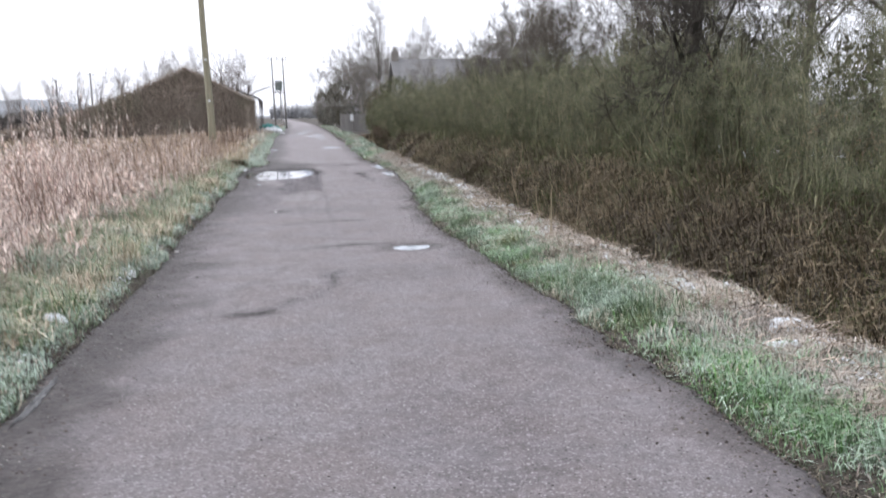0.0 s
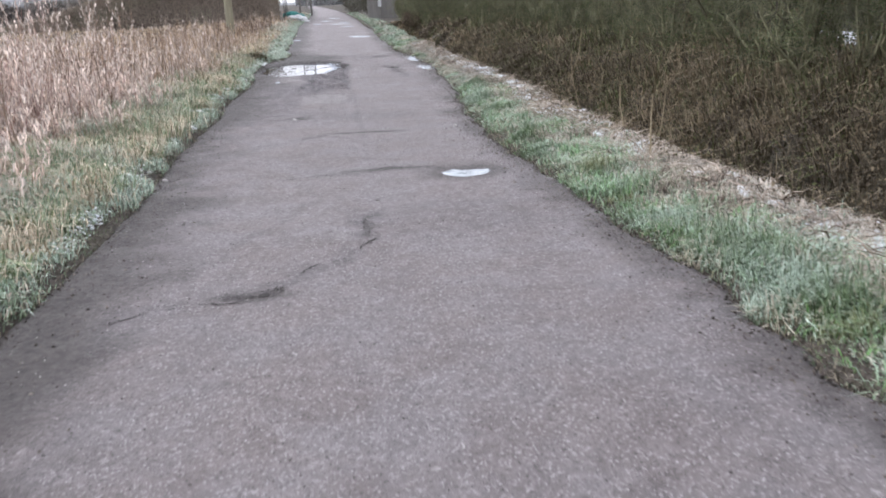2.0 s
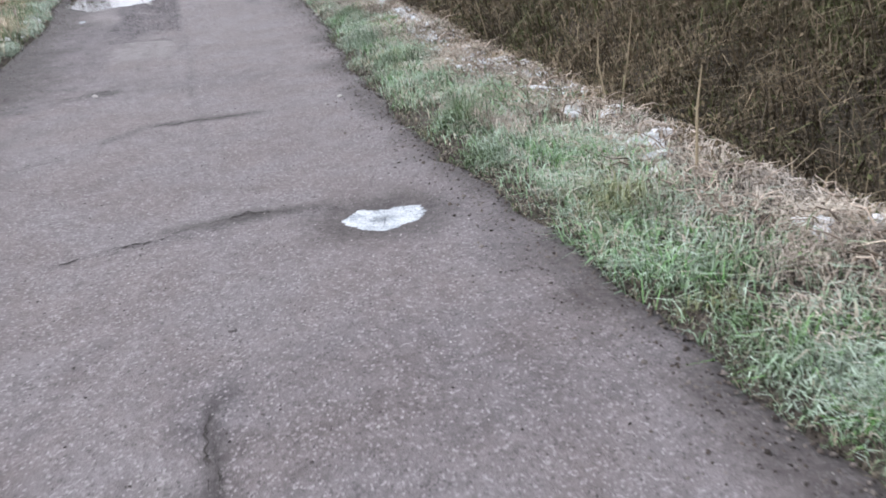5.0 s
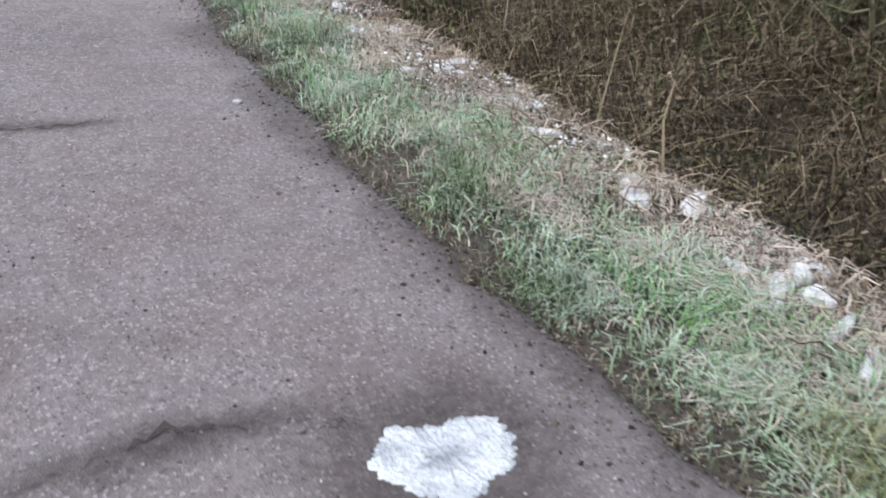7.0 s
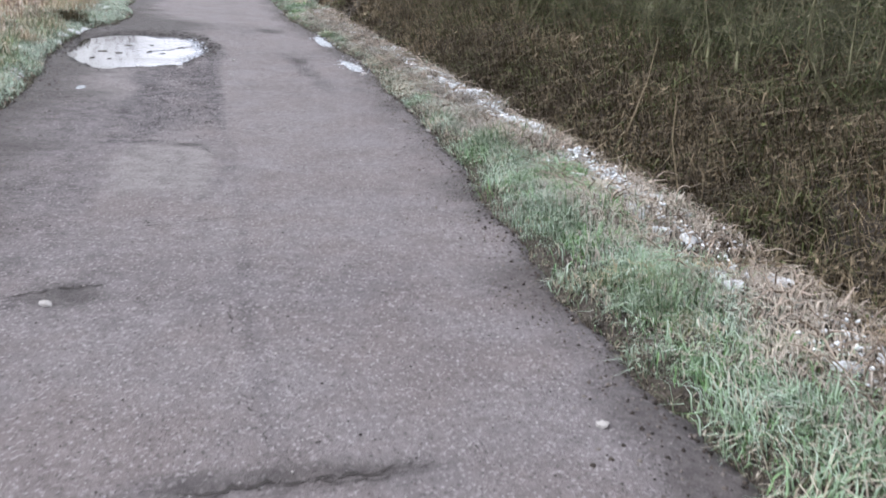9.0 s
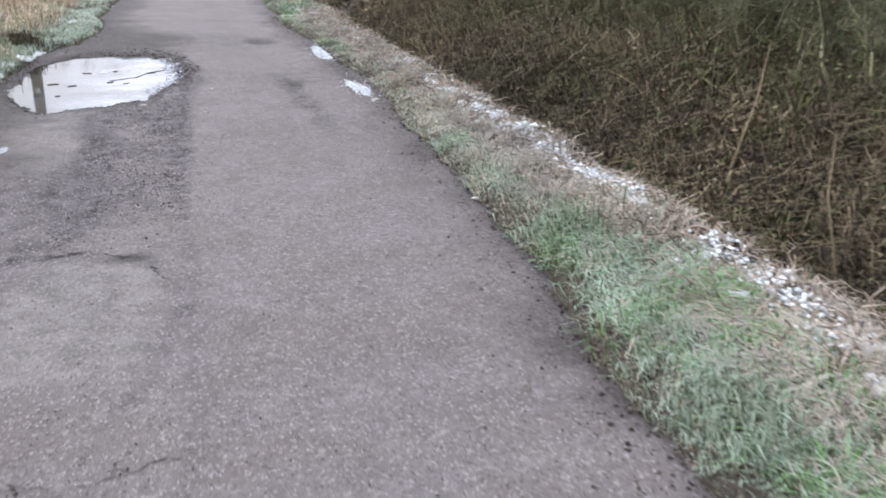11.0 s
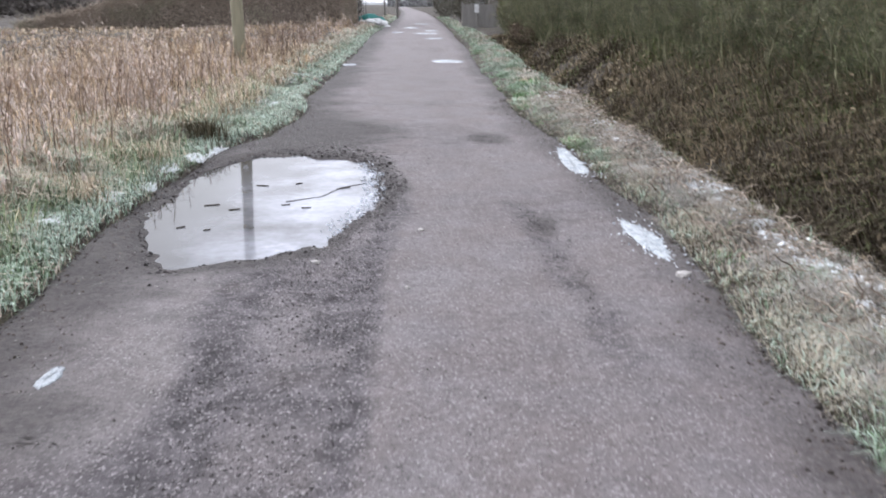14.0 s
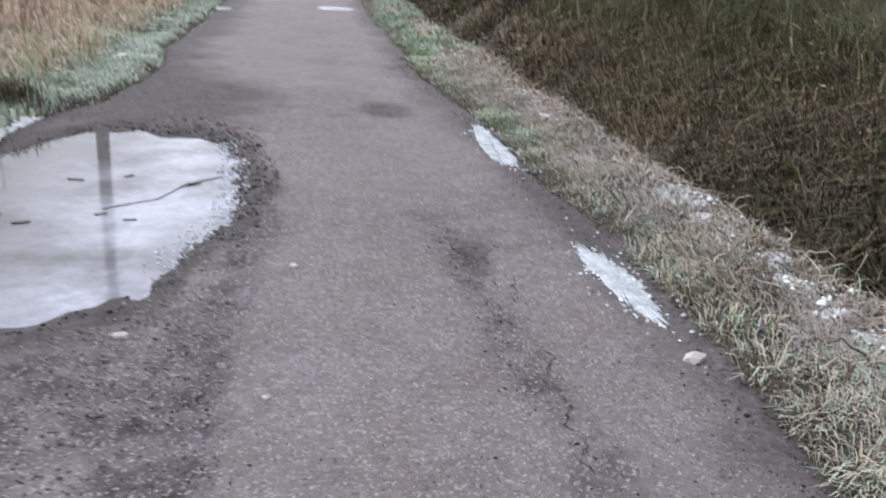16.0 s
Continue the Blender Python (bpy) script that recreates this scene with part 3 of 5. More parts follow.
blob("ice_puddle", 1.12, 9.42, 0.20, 0.165, -0.006, ICE, "small white frozen puddle in the asphalt", "ice puddle", "frozen puddles", 2, rag=0.03)
blob("ice_puddle", 2.0, 24.2, 0.092, 0.80, -0.004, ICE, "long narrow frozen puddle beside the verge", "ice puddle", "frozen puddles", 3, rag=0.16)
blob("ice_puddle", 2.02, 21.25, 0.092, 0.48, -0.004, ICE, "narrow frozen puddle beside the verge", "ice puddle", "frozen puddles", 4, rag=0.16)
blob("ice_puddle", -1.07, 19.05, 0.045, 0.10, -0.004, ICE, "tiny frozen puddle on the broken asphalt", "ice puddle", "frozen puddles", 5, rag=0.12)
blob("ice_puddle", -1.50, 4.7, 0.026, 0.42, -0.004, WATER, "thin strip of dark ice along the muddy edge", "ice puddle", "frozen puddles", 6, rag=0.2)
for k, (x, y, a, b) in enumerate(((1.15, 39.4, 0.42, 0.6), (0.6, 61.5, 0.7, 0.7), (-1.42, 38.2, 0.16, 0.3), (-0.3, 72, 0.5, 0.9), (0.9, 66, 0.35, 0.7), (-0.95, 63.5, 0.3, 0.5), (0.95, 55, 0.35, 0.4), (0.3, 83, 0.5, 1.2))):
    blob("ice_puddle", x, y, a, b, 0.004, ICE, "far pale frozen puddle on the lane", "ice puddle", "far frozen puddles", 20 + k)
for k in range(9):
    x, y = -0.75 + RNG.uniform(-0.55, 0.5), 22.3 + RNG.uniform(-1.0, 1.2)
    p0 = np.array([[x, y, -0.043]])
    w, long = RNG.uniform(-0.3, 0.9), RNG.uniform(0.05, 0.13)
    c4 = sticks(p0, p0 + [[long * math.cos(w), long * math.sin(w), 0.004]], np.array([0.007]), np.array([0.004]), np.full((1, 3), 0.03), 5)
    tagged(new("floating_stick", arrays("floating_stick", *c4[:3], BARK)), "dark bit of stick lying on the ice of the puddle", "stick", "sticks on the puddle")
crack_ice = [(-0.62, 22.55), (-0.35, 22.75), (-0.22, 23.1), (0.0, 23.3)]
for (x0, y0), (x1, y1) in zip(crack_ice, crack_ice[1:]):
    p0, p1 = np.array([[x0, y0, -0.044]]), np.array([[x1, y1, -0.044]])
    c4 = sticks(p0, p1, np.array([0.006]), np.array([0.004]), np.full((1, 3), 0.03), 4)
    tagged(new("ice_crack", arrays("ice_crack", *c4[:3], CRACK)), "dark crack edge across the ice of the puddle", "ice crack", "cracks in the ice")


# ---- loose stones ----
def stone_mesh(name, size, seed, mat):
    r = np.random.default_rng(seed)
    bm = bmesh.new()
    bmesh.ops.create_icosphere(bm, subdivisions=1, radius=1)
    for v in bm.verts:
        v.co *= r.uniform(0.72, 1.12)
        v.co = Vector((v.co.x * size, v.co.y * size * r.uniform(0.75, 0.85), max(v.co.z, -0.5) * size * 0.55))
    me = bpy.data.meshes.new(name)
    bm.to_mesh(me)
    bm.free()
    me.materials.append(mat)
    return me


for x, y, size, mat, label in ((0.49, 21.45, 0.030, PALE_STONE, "small white pebble on the asphalt"), (0.42, 20.2, 0.020, PALE_STONE, "small white pebble on the asphalt"), (1.40, 12.13, 0.030, PALE_STONE, "flat pale stone set in the asphalt"),
                               (2.02, 20.38, 0.055, PALE_STONE, "pale lump of ice beside the verge"), (1.36, 17.15, 0.022, STONE, "dark pebble on the asphalt"), (0.30, 8.5, 0.022, STONE, "dark pebble on the asphalt"),
                               (-0.16, 20.75, 0.04, PALE_STONE, "pale stone among broken asphalt"), (-1.50, 9.8, 0.03, PALE_STONE, "pale stone at the muddy edge"),
                               (2.0, 17.0, 0.03, PALE_STONE, "pale stone at the muddy edge"), (-0.52, 13.4, 0.035, PALE_STONE, "pale stone beside a pothole")):
    ob = new("stone", stone_mesh("stone", size, int(1000 * abs(x) + y), mat))
    ob.location = (x, y, float(road_height(np.array(x), np.array(y))) + size * 0.16)
    tagged(ob, label, "stone")


def rubble(n, chooser, low, high, colours, seed):
    """Crumbled asphalt: small uneven lumps."""
    r = np.random.default_rng(seed)
    pts = chooser(r, n)
    size = r.uniform(low, high, len(pts)) * r.uniform(0.4, 1, len(pts))
    base = np.array([[1, 0, 0], [-1, 0, 0], [0, 1, 0], [0, -1, 0], [0, 0, 0.75], [0, 0, -0.4]], float)
    co = pts[:, None] + base[None] * size[:, None, None] * r.uniform(0.55, 1.25, (len(pts), 6, 3)) + r.normal(0, 0.12, (len(pts), 6, 3)) * size[:, None, None]
    tri = np.array([[0, 2, 4], [2, 1, 4], [1, 3, 4], [3, 0, 4], [2, 0, 5], [1, 2, 5], [3, 1, 5], [0, 3, 5]]).ravel()
    k = np.arange(len(pts))[:, None] * 6
    c = np.array(colours)[r.integers(0, len(colours), len(pts))]
    return co.reshape(-1, 3), (k + tri).ravel(), np.full(8 * len(pts), 3), np.repeat(c, 6, 0)


def on_road(r, xy):
    return np.c_[xy, road_height(xy[:, 0], xy[:, 1]) + 0.002]


def rim_points(r, n):
    xy = np.c_[r.uniform(-2.0, 0.5, n * 8), r.uniform(20.2, 25.6, n * 8)]
    p = pool(xy[:, 0], xy[:, 1])
    side = smooth_step(-0.75, -0.1, xy[:, 0] + 0.25 * np.clip(xy[:, 1] - 23.6, -9, 1.4))
    keep = (p > 0.985) & (p < 1.30) & (r.uniform(size=len(xy)) < np.exp(-(p - 1) * (30 - 23 * side)) * (0.35 + 0.65 * side))
    return on_road(r, xy[keep][:n])


def strip_points(r, n):
    xy = np.c_[r.uniform(-0.8, 0.4, n * 5), r.uniform(16.6, 22.6, n * 5)]
    b = broken_strip(xy[:, 0], xy[:, 1]) * (0.5 + 0.7 * rough_noise(xy[:, 0], xy[:, 1], 3, 41))
    keep = (r.uniform(size=len(xy)) < b) & (pool(xy[:, 0], xy[:, 1]) > 1.0)
    return on_road(r, xy[keep][:n])


def hole_points(r, n):
    w = r.integers(0, 3, n)
    c = np.array([(1.29, 21.6), (1.33, 20.7), (1.25, 25.6)])[w]
    return on_road(r, c + r.normal(0, 1, (n, 2)) * np.array([(0.09, 0.32), (0.06, 0.5), (0.12, 0.25)])[w])


def road_points(r, n):
    xy = np.c_[r.uniform(-1.5, 2.1, n), 1 + 26 * r.uniform(size=n) ** 0.9]
    keep = (xy[:, 0] < right_edge(xy[:, 1]) - 0.03) & (pool(xy[:, 0], xy[:, 1]) > 1.02)
    return on_road(r, xy[keep])


def edge_points(r, n):
    y = 31 * r.uniform(size=n) - 1
    side = r.uniform(size=n) < 0.6
    off = r.normal(0, 0.16, n)
    x = np.where(side, right_edge(y) + off, left_edge(y) - off * 1.4)
    inside = (x < right_edge(y)) & (x > left_edge(y))
    return np.c_[x, y, np.where(inside, road_height(x, y), ground_height(x, y)) - 0.002]


stuff("asphalt_rubble", joined(rubble(3600, rim_points, 0.004, 0.021, ((0.018, 0.016, 0.016), (0.04, 0.036, 0.037), (0.08, 0.073, 0.075), (0.26, 0.25, 0.25)), 3), rubble(3400, strip_points, 0.003, 0.013, ((0.10, 0.09, 0.092), (0.13, 0.118, 0.12), (0.19, 0.175, 0.178), (0.34, 0.32, 0.325)), 4), rubble(420, hole_points, 0.003, 0.012, ((0.045, 0.040, 0.040), (0.10, 0.09, 0.09), (0.24, 0.22, 0.22)), 7)),
      TWIG, "crumbled dark asphalt lumps round the pothole", "rubble")
def crust_points(r, n):
    xy = np.c_[r.uniform(-0.45, 0.2, n * 8), r.uniform(21.4, 24.3, n * 8)]
    p = pool(xy[:, 0], xy[:, 1])
    keep = (np.abs(p - 0.99 - 0.05 * rough_noise(xy[:, 0], xy[:, 1], 4, 46)) < 0.11) & (r.uniform(size=len(p)) < smooth_step(-0.3, 0.0, xy[:, 0]))
    xy = xy[keep][:n]
    return np.c_[xy, np.maximum(road_height(xy[:, 0], xy[:, 1]) + 0.003, -0.043)]


def splinter_points(r, n):
    c = np.array([(2.0, 24.2, 0.09, 0.55), (2.02, 21.25, 0.09, 0.36)])[r.integers(0, 2, n)]
    return on_road(r, c[:, :2] + r.normal(0, 1, (n, 2)) * c[:, 2:])


stuff("ice_crumbs", joined(rubble(520, crust_points, 0.004, 0.019, ((0.55, 0.60, 0.68), (0.72, 0.76, 0.82), (0.40, 0.43, 0.48)), 8), rubble(260, splinter_points, 0.005, 0.020, ((0.60, 0.65, 0.72), (0.80, 0.83, 0.87)), 9)),
      TWIG, "broken bits of whitish ice on the lane", "ice")
stuff("road_grit", joined(rubble(26000, road_points, 0.002, 0.0085, ((0.06, 0.052, 0.05), (0.22, 0.20, 0.20), (0.38, 0.36, 0.35), (0.15, 0.13, 0.13)), 5), rubble(34000, edge_points, 0.004, 0.017, ((0.035, 0.029, 0.025), (0.065, 0.054, 0.047), (0.11, 0.092, 0.08), (0.17, 0.15, 0.135)), 6)),
      TWIG, "loose grit and mud crumbs on the lane", "grit")


# ---- grass of the verges ----
def lerp(a, b, t):
    return np.asarray(a)[None] * (1 - t[:, None]) + np.asarray(b)[None] * t[:, None]


GREEN, LUSH, FROST, TAN, BROWN = (0.135, 0.195, 0.090), (0.130, 0.275, 0.080), (0.68, 0.79, 0.72), (0.58, 0.50, 0.40), (0.23, 0.175, 0.135)


def right_verge(n, y0, y1, seed, tall=1.0, wide=1.0):
    r = np.random.default_rng(seed)
    y = y0 + (y1 - y0) * r.uniform(size=n)
    brow = crest(y)
    v = 0.02 + 1.06 * r.uniform(size=n)
    off = v * brow
    x = right_edge(y) + off
    clump = rough_noise(x, y, 2.6, 51)
    clump2 = rough_noise(x, y, 6.5, 52)
    # thin at the muddy edge, in clumps further in, dead thatch on the brow
    p = (0.16 + 0.84 * smooth_step(0.0, 0.26, off - 0.04 - 0.06 * smooth_step(15, 18, y) + 0.14 * clump)) * (0.24 + 0.76 * smooth_step(-0.25, 0.40, clump2 + 0.7 * clump))
    keep = r.uniform(size=n) < p
    x, y, off, clump, clump2, v = (a[keep] for a in (x, y, off, clump, clump2, v))
    n = len(x)
    top = smooth_step(0.33, 0.60, v + 0.13 * clump + 0.08 * clump2)
    dry = smooth_step(15, 18.5, y) * (1 - smooth_step(27, 31, y))
    dead = r.uniform(size=n) < np.clip(top * (0.86 - 0.45 * smooth_step(26, 30, y)) + 0.20 - 0.08 * smooth_step(26, 30, y) + 0.62 * dry + 0.30 * rough_noise(x, y, 2.1, 67), 0, 0.98)
    h = np.where(dead, r.uniform(0.03, 0.12, n), r.uniform(0.045, 0.145, n) * (0.42 + 1.05 * smooth_step(-0.3, 0.7, clump))) * tall
    h *= 0.40 + 0.60 * smooth_step(0.05, 0.4, off)
    lush = smooth_step(0.1, 0.8, rough_noise(x, y, 1.5, 53))
    green = lerp(GREEN, LUSH, lush)
    green = np.where((rough_noise(x, y, 1.9, 50) > 0.5)[:, None], np.array((0.235, 0.25, 0.115)), green)
    frost = np.clip(0.62 + 0.30 * smooth_step(26, 32, y) + 0.68 * rough_noise(x, y, 2.3, 54) + 0.28 * r.normal(size=n), 0.02, 1.0)
    tan = lerp(TAN, BROWN, np.clip(0.40 + 0.55 * rough_noise(x, y, 3.1, 55) + 0.35 * r.normal(size=n), 0, 1))
    tan = np.where((rough_noise(x, y, 2.2, 56) > 0.78)[:, None], tan * np.array((1.0, 0.82, 0.55)), tan)
    grey_straw = tan.mean(1, keepdims=True) * np.array((1.06, 1.0, 0.90))
    tan = tan + (grey_straw - tan) * (0.25 + 0.35 * dry)[:, None]
    tan = tan * (1 - 0.28 * dry)[:, None]
    fr = frost[:, None]
    colour = np.where(dead[:, None], tan, green * (1 - 0.25 * fr) + np.array(FROST) * 0.25 * fr)
    tip = np.where(dead[:, None], tan * (1 - 0.5 * fr) + np.array((0.70, 0.695, 0.68)) * 0.5 * fr, green * (1 - 0.70 * fr) + np.array(FROST) * 0.70 * fr)
    lean = np.where(dead, r.uniform(0.4, 1.6, n), r.uniform(0.15, 1.25, n))
    heading = r.uniform(0, 2 * math.pi, n)
    heading = np.where(r.uniform(size=n) < 0.45, r.normal(2.6 + clump * 1.5, 0.5), heading)
    base = np.c_[x, y, ground_height(x, y) - 0.006]
    return blades(base, h, heading, lean, r.uniform(0.004, 0.0095, n) * wide, colour, tip)


def long_blades(n, y0, y1, seed):
    """Arching tufts among the shorter grass, some lush green, some white with frost, some straw."""
    r = np.random.default_rng(seed)
    m = n // 75
    ty = r.uniform(y0, y1, m)
    dry = smooth_step(15, 18, ty) * (1 - smooth_step(27, 31, ty))
    tv = r.uniform(0.10, 0.66, m)
    size, kind, sway = r.uniform(0.55, 1.35, m), r.uniform(size=m), r.uniform(0, 6.3, m)
    kind = np.where(r.uniform(size=m) < 0.88 * dry, 0.95, kind)
    px, py = right_edge(ty) + tv * crest(ty), ty
    weight = smooth_step(-0.25, 0.55, rough_noise(px, py, 1.8, 69)) + 0.16
    k = r.choice(m, n, p=weight / weight.sum())
    apart = r.normal(0, 0.075, (n, 2)) * size[k][:, None]
    y = ty[k] + apart[:, 0]
    x = np.maximum(right_edge(ty[k]) + tv[k] * crest(ty[k]) + apart[:, 1], right_edge(y) + 0.02)
    frost = np.clip(0.05 + 1.15 * kind[k] + 0.2 * r.normal(size=n), 0, 1)[:, None]
    green = lerp(GREEN, LUSH, np.clip(1.1 - 1.3 * kind[k] + 0.2 * r.normal(size=n), 0, 1)) * r.uniform(0.75, 1.3, (n, 1))
    straw = (r.uniform(size=n) < np.where(kind[k] > 0.84, 0.75, 0.05))[:, None]
    colour = np.where(straw, np.array((0.31, 0.268, 0.195)), green * (1 - 0.25 * frost) + np.array(FROST) * 0.25 * frost)
    tip = np.where(straw, np.array((0.55, 0.515, 0.43)), green * (1 - 0.85 * frost) + np.array(FROST) * 0.85 * frost)
    base = np.c_[x, y, ground_height(x, y) - 0.004]
    heading = np.where(r.uniform(size=n) < 0.5, sway[k] + r.normal(0, 0.6, n), np.arctan2(apart[:, 0], apart[:, 1]))
    return blades(base, r.uniform(0.045, 0.115, n) * size[k] * (1 - 0.25 * dry[k]), heading, r.uniform(0.5, 1.6, n), r.uniform(0.004, 0.009, n), colour, tip)


stuff("grass_tufts", joined(long_blades(42000, 1, 16, 611), long_blades(24000, 16, 32, 612)), GRASS, "arching tufts of long frosted grass blades", "grass")
stuff("verge_grass", joined(right_verge(12000, -5, 2.0, 60, 1.0, 1.5), right_verge(150000, 2.0, 15, 61), right_verge(150000, 15, 28, 62), right_verge(40000, 28, 48, 63, 1.1, 2.2), right_verge(16000, 48, 110, 64, 1.2, 5.0)), GRASS, "frosted green verge grass with dead brown thatch", "grass")


def litter(n, y0, y1, seed):
    """Short dead blades and leaf scraps trodden into the muddy edges."""
    r = np.random.default_rng(seed)
    y = r.uniform(y0, y1, n)
    right = r.uniform(size=n) < 0.6
    off = np.abs(r.normal(0.10, 0.12, n))
    x = np.where(right, right_edge(y) + off, left_edge(y) - off)
    c = lerp((0.055, 0.045, 0.034), (0.30, 0.265, 0.20), r.uniform(size=n) ** 2.2)
    c = np.where(r.uniform(size=(n, 1)) < 0.18, np.array((0.10, 0.135, 0.075)), c)
    return blades(np.c_[x, y, ground_height(x, y) - 0.003], r.uniform(0.012, 0.05, n), r.uniform(0, 6.3, n), r.uniform(0.6, 2.4, n), r.uniform(0.003, 0.008, n), c, c * 1.3)


stuff("edge_litter", litter(36000, -2, 32, 68), GRASS, "trodden dead blades at the lane's muddy edges", "litter")


def left_verge(n, y0, y1, seed, wide=1.0):
    r = np.random.default_rng(seed)
    y = y0 + (y1 - y0) * r.uniform(size=n)
    off = 0.01 + 1.35 * r.uniform(size=n) ** 1.15
    x = left_edge(y) - off
    clump = rough_noise(x, y, 2.1, 71)
    keep = (r.uniform(size=n) < smooth_step(0.0, 0.22, off + 0.08 * clump)) & (pool(x, y, 0.12) > 1.0)
    x, y, off, clump = (v[keep] for v in (x, y, off, clump))
    n = len(x)
    inner = smooth_step(0.35, 1.0, off + 0.22 * clump) * (1 - 0.65 * smooth_step(24.8, 26, y) * (1 - smooth_step(36, 42, y)))
    dead = r.uniform(size=n) < 0.16 + (0.40 + 0.20 * smooth_step(14, 20, y)) * inner
    h = (0.05 + 0.05 * r.uniform(size=n) + 0.30 * inner * r.uniform(0.3, 1, n)) * (0.8 + 0.4 * clump)
    frost = np.clip(0.42 + 0.40 * smooth_step(0.5, 0.1, off) + 0.35 * smooth_step(24, 27, y) + 0.4 * rough_noise(x, y, 1.6, 72) + 0.25 * r.normal(size=n), 0.02, 1)
    green = lerp((0.10, 0.165, 0.075), (0.19, 0.275, 0.125), r.uniform(size=n))
    tan = lerp((0.56, 0.49, 0.41), (0.27, 0.215, 0.165), np.clip(0.4 + 0.5 * rough_noise(x, y, 2.2, 73) + 0.3 * r.normal(size=n), 0, 1))
    colour = np.where(dead[:, None], tan, green * (1 - 0.35 * frost[:, None]) + np.array(FROST) * 0.35 * frost[:, None])
    tip = np.where(dead[:, None], tan * 1.1 + 0.06 * frost[:, None], green * (1 - 0.9 * frost[:, None]) + np.array(FROST) * 0.9 * frost[:, None])
    base = np.c_[x, y, ground_height(x, y) - 0.006]
    return blades(base, h, r.uniform(0, 6.3, n), r.uniform(0.2, 1.6, n), r.uniform(0.004, 0.010, n) * wide, colour, tip)


stuff("left_verge_grass", joined(left_verge(9000, -5, 2, 70, 1.5), left_verge(80000, 2, 18, 74), left_verge(70000, 18, 32, 75, 1.3), left_verge(26000, 32, 60, 76, 2.6), left_verge(9000, 60, 120, 77, 5.0)), GRASS, "frosted short grass and tan dead tussocks", "grass")


def dead_weeds(n, x0, x1, y0, y1, seed, wide=1.0, tall=1.0):
    """Tall dead willowherb and grass: reddish stems with drooping leaves and pale fluffy heads."""
    r = np.random.default_rng(seed)
    m = n // 11
    k = r.integers(0, m, n)
    px, py, vigour = r.uniform(x0, x1, m), r.uniform(y0, y1, m), r.uniform(0.15, 1.0, m) + 0.70 * (r.uniform(size=m) < 0.18)
    apart = r.normal(0, 0.17, (n, 2))
    x, y = px[k] + apart[:, 0], py[k] + apart[:, 1]
    grown = vigour[k] * np.exp(-(apart ** 2).sum(1) / 0.12)
    off = left_edge(y) - x
    inset = 0.55 * smooth_step(16, 20, y) * (1 - smooth_step(24.8, 26.5, y))
    dens = smooth_step(0.75, 1.5, off + inset + 0.35 * rough_noise(x, y, 0.8, 81)) * (0.55 + 0.45 * smooth_step(-0.3, 0.4, rough_noise(x, y, 1.1, 82)))
    keep = r.uniform(size=n) < dens
    x, y, off, inset, grown = x[keep], y[keep], off[keep], inset[keep], grown[keep]
    n = len(x)
    patch = rough_noise(x, y, 0.35, 83)
    near = 1 - smooth_step(13, 22, y)
    tuft = rough_noise(x, y, 2.4, 90)
    h = tall * r.uniform(0.66, 1.22, n) * (0.30 + 0.95 * grown) * (0.50 + 0.50 * smooth_step(0.9, 2.0, off + inset)) * np.clip(0.92 + 0.42 * patch + 0.55 * rough_noise(x, y, 0.9, 93) + 0.22 * tuft, 0.3, 2) * (0.62 + 0.62 * near) * (1 - 0.58 * smooth_step(-4.6, -8.0, x))
    red, straw, grey = np.array((0.38, 0.275, 0.205)), np.array((0.63, 0.480, 0.310)), np.array((0.70, 0.600, 0.535))
    t = np.clip(0.50 - 0.42 * near + 0.45 * rough_noise(x, y, 0.6, 84) + 0.22 * r.normal(size=n), 0, 1)
    colour = red * (1 - t[:, None]) + straw * t[:, None]
    colour = colour * (1 + near[:, None] * (np.array((1.0, 0.945, 1.14)) - 1))
    base = np.c_[x, y, ground_height(x, y) - 0.01]
    heading, lean = r.uniform(0, 6.3, n), r.uniform(0.02, 0.28, n)
    pieces = [blades(base, h, heading, lean, r.uniform(0.004, 0.008, n) * wide, colour * 0.85, colour * 1.05)]
    out = np.c_[np.cos(heading), np.sin(heading)]
    for k in range(3):
        f = r.uniform(0.25, 0.9, n)
        b = base.copy()
        b[:, :2] += out * (lean * h * f * f)[:, None]
        b[:, 2] += h * f * (1 - 0.3 * lean)
        pieces.append(blades(b, r.uniform(0.06, 0.18, n), r.uniform(0, 6.3, n), r.uniform(0.4, 1.8, n), r.uniform(0.004, 0.010, n) * wide, colour, colour * 1.2))
    plumed = r.uniform(size=n) < (0.72 + 0.3 * smooth_step(-0.2, 0.5, tuft)) * (0.36 + 0.84 * near)
    hp, lp, outp = h[plumed], lean[plumed], out[plumed]
    m = len(hp)
    pale = np.repeat(grey[None], m, 0) * r.uniform(0.72, 1.22, (m, 1)) * (0.78 + 0.22 * near[plumed][:, None])
    for k in range(15):
        f = 0.50 + 0.037 * k + r.uniform(-0.03, 0.03, m)
        b = base[plumed].copy()
        b[:, :2] += outp * (lp * hp * f * f)[:, None] + r.normal(0, 0.012, (m, 2))
        b[:, 2] += hp * f * (1 - 0.35 * lp)
        pieces.append(blades(b, r.uniform(0.05, 0.13, m) * (1.25 - 0.5 * f), r.uniform(0, 6.3, m), r.uniform(0.3, 1.3, m), r.uniform(0.008, 0.018, m) * wide, pale, pale * 1.25))
    return joined(*pieces)


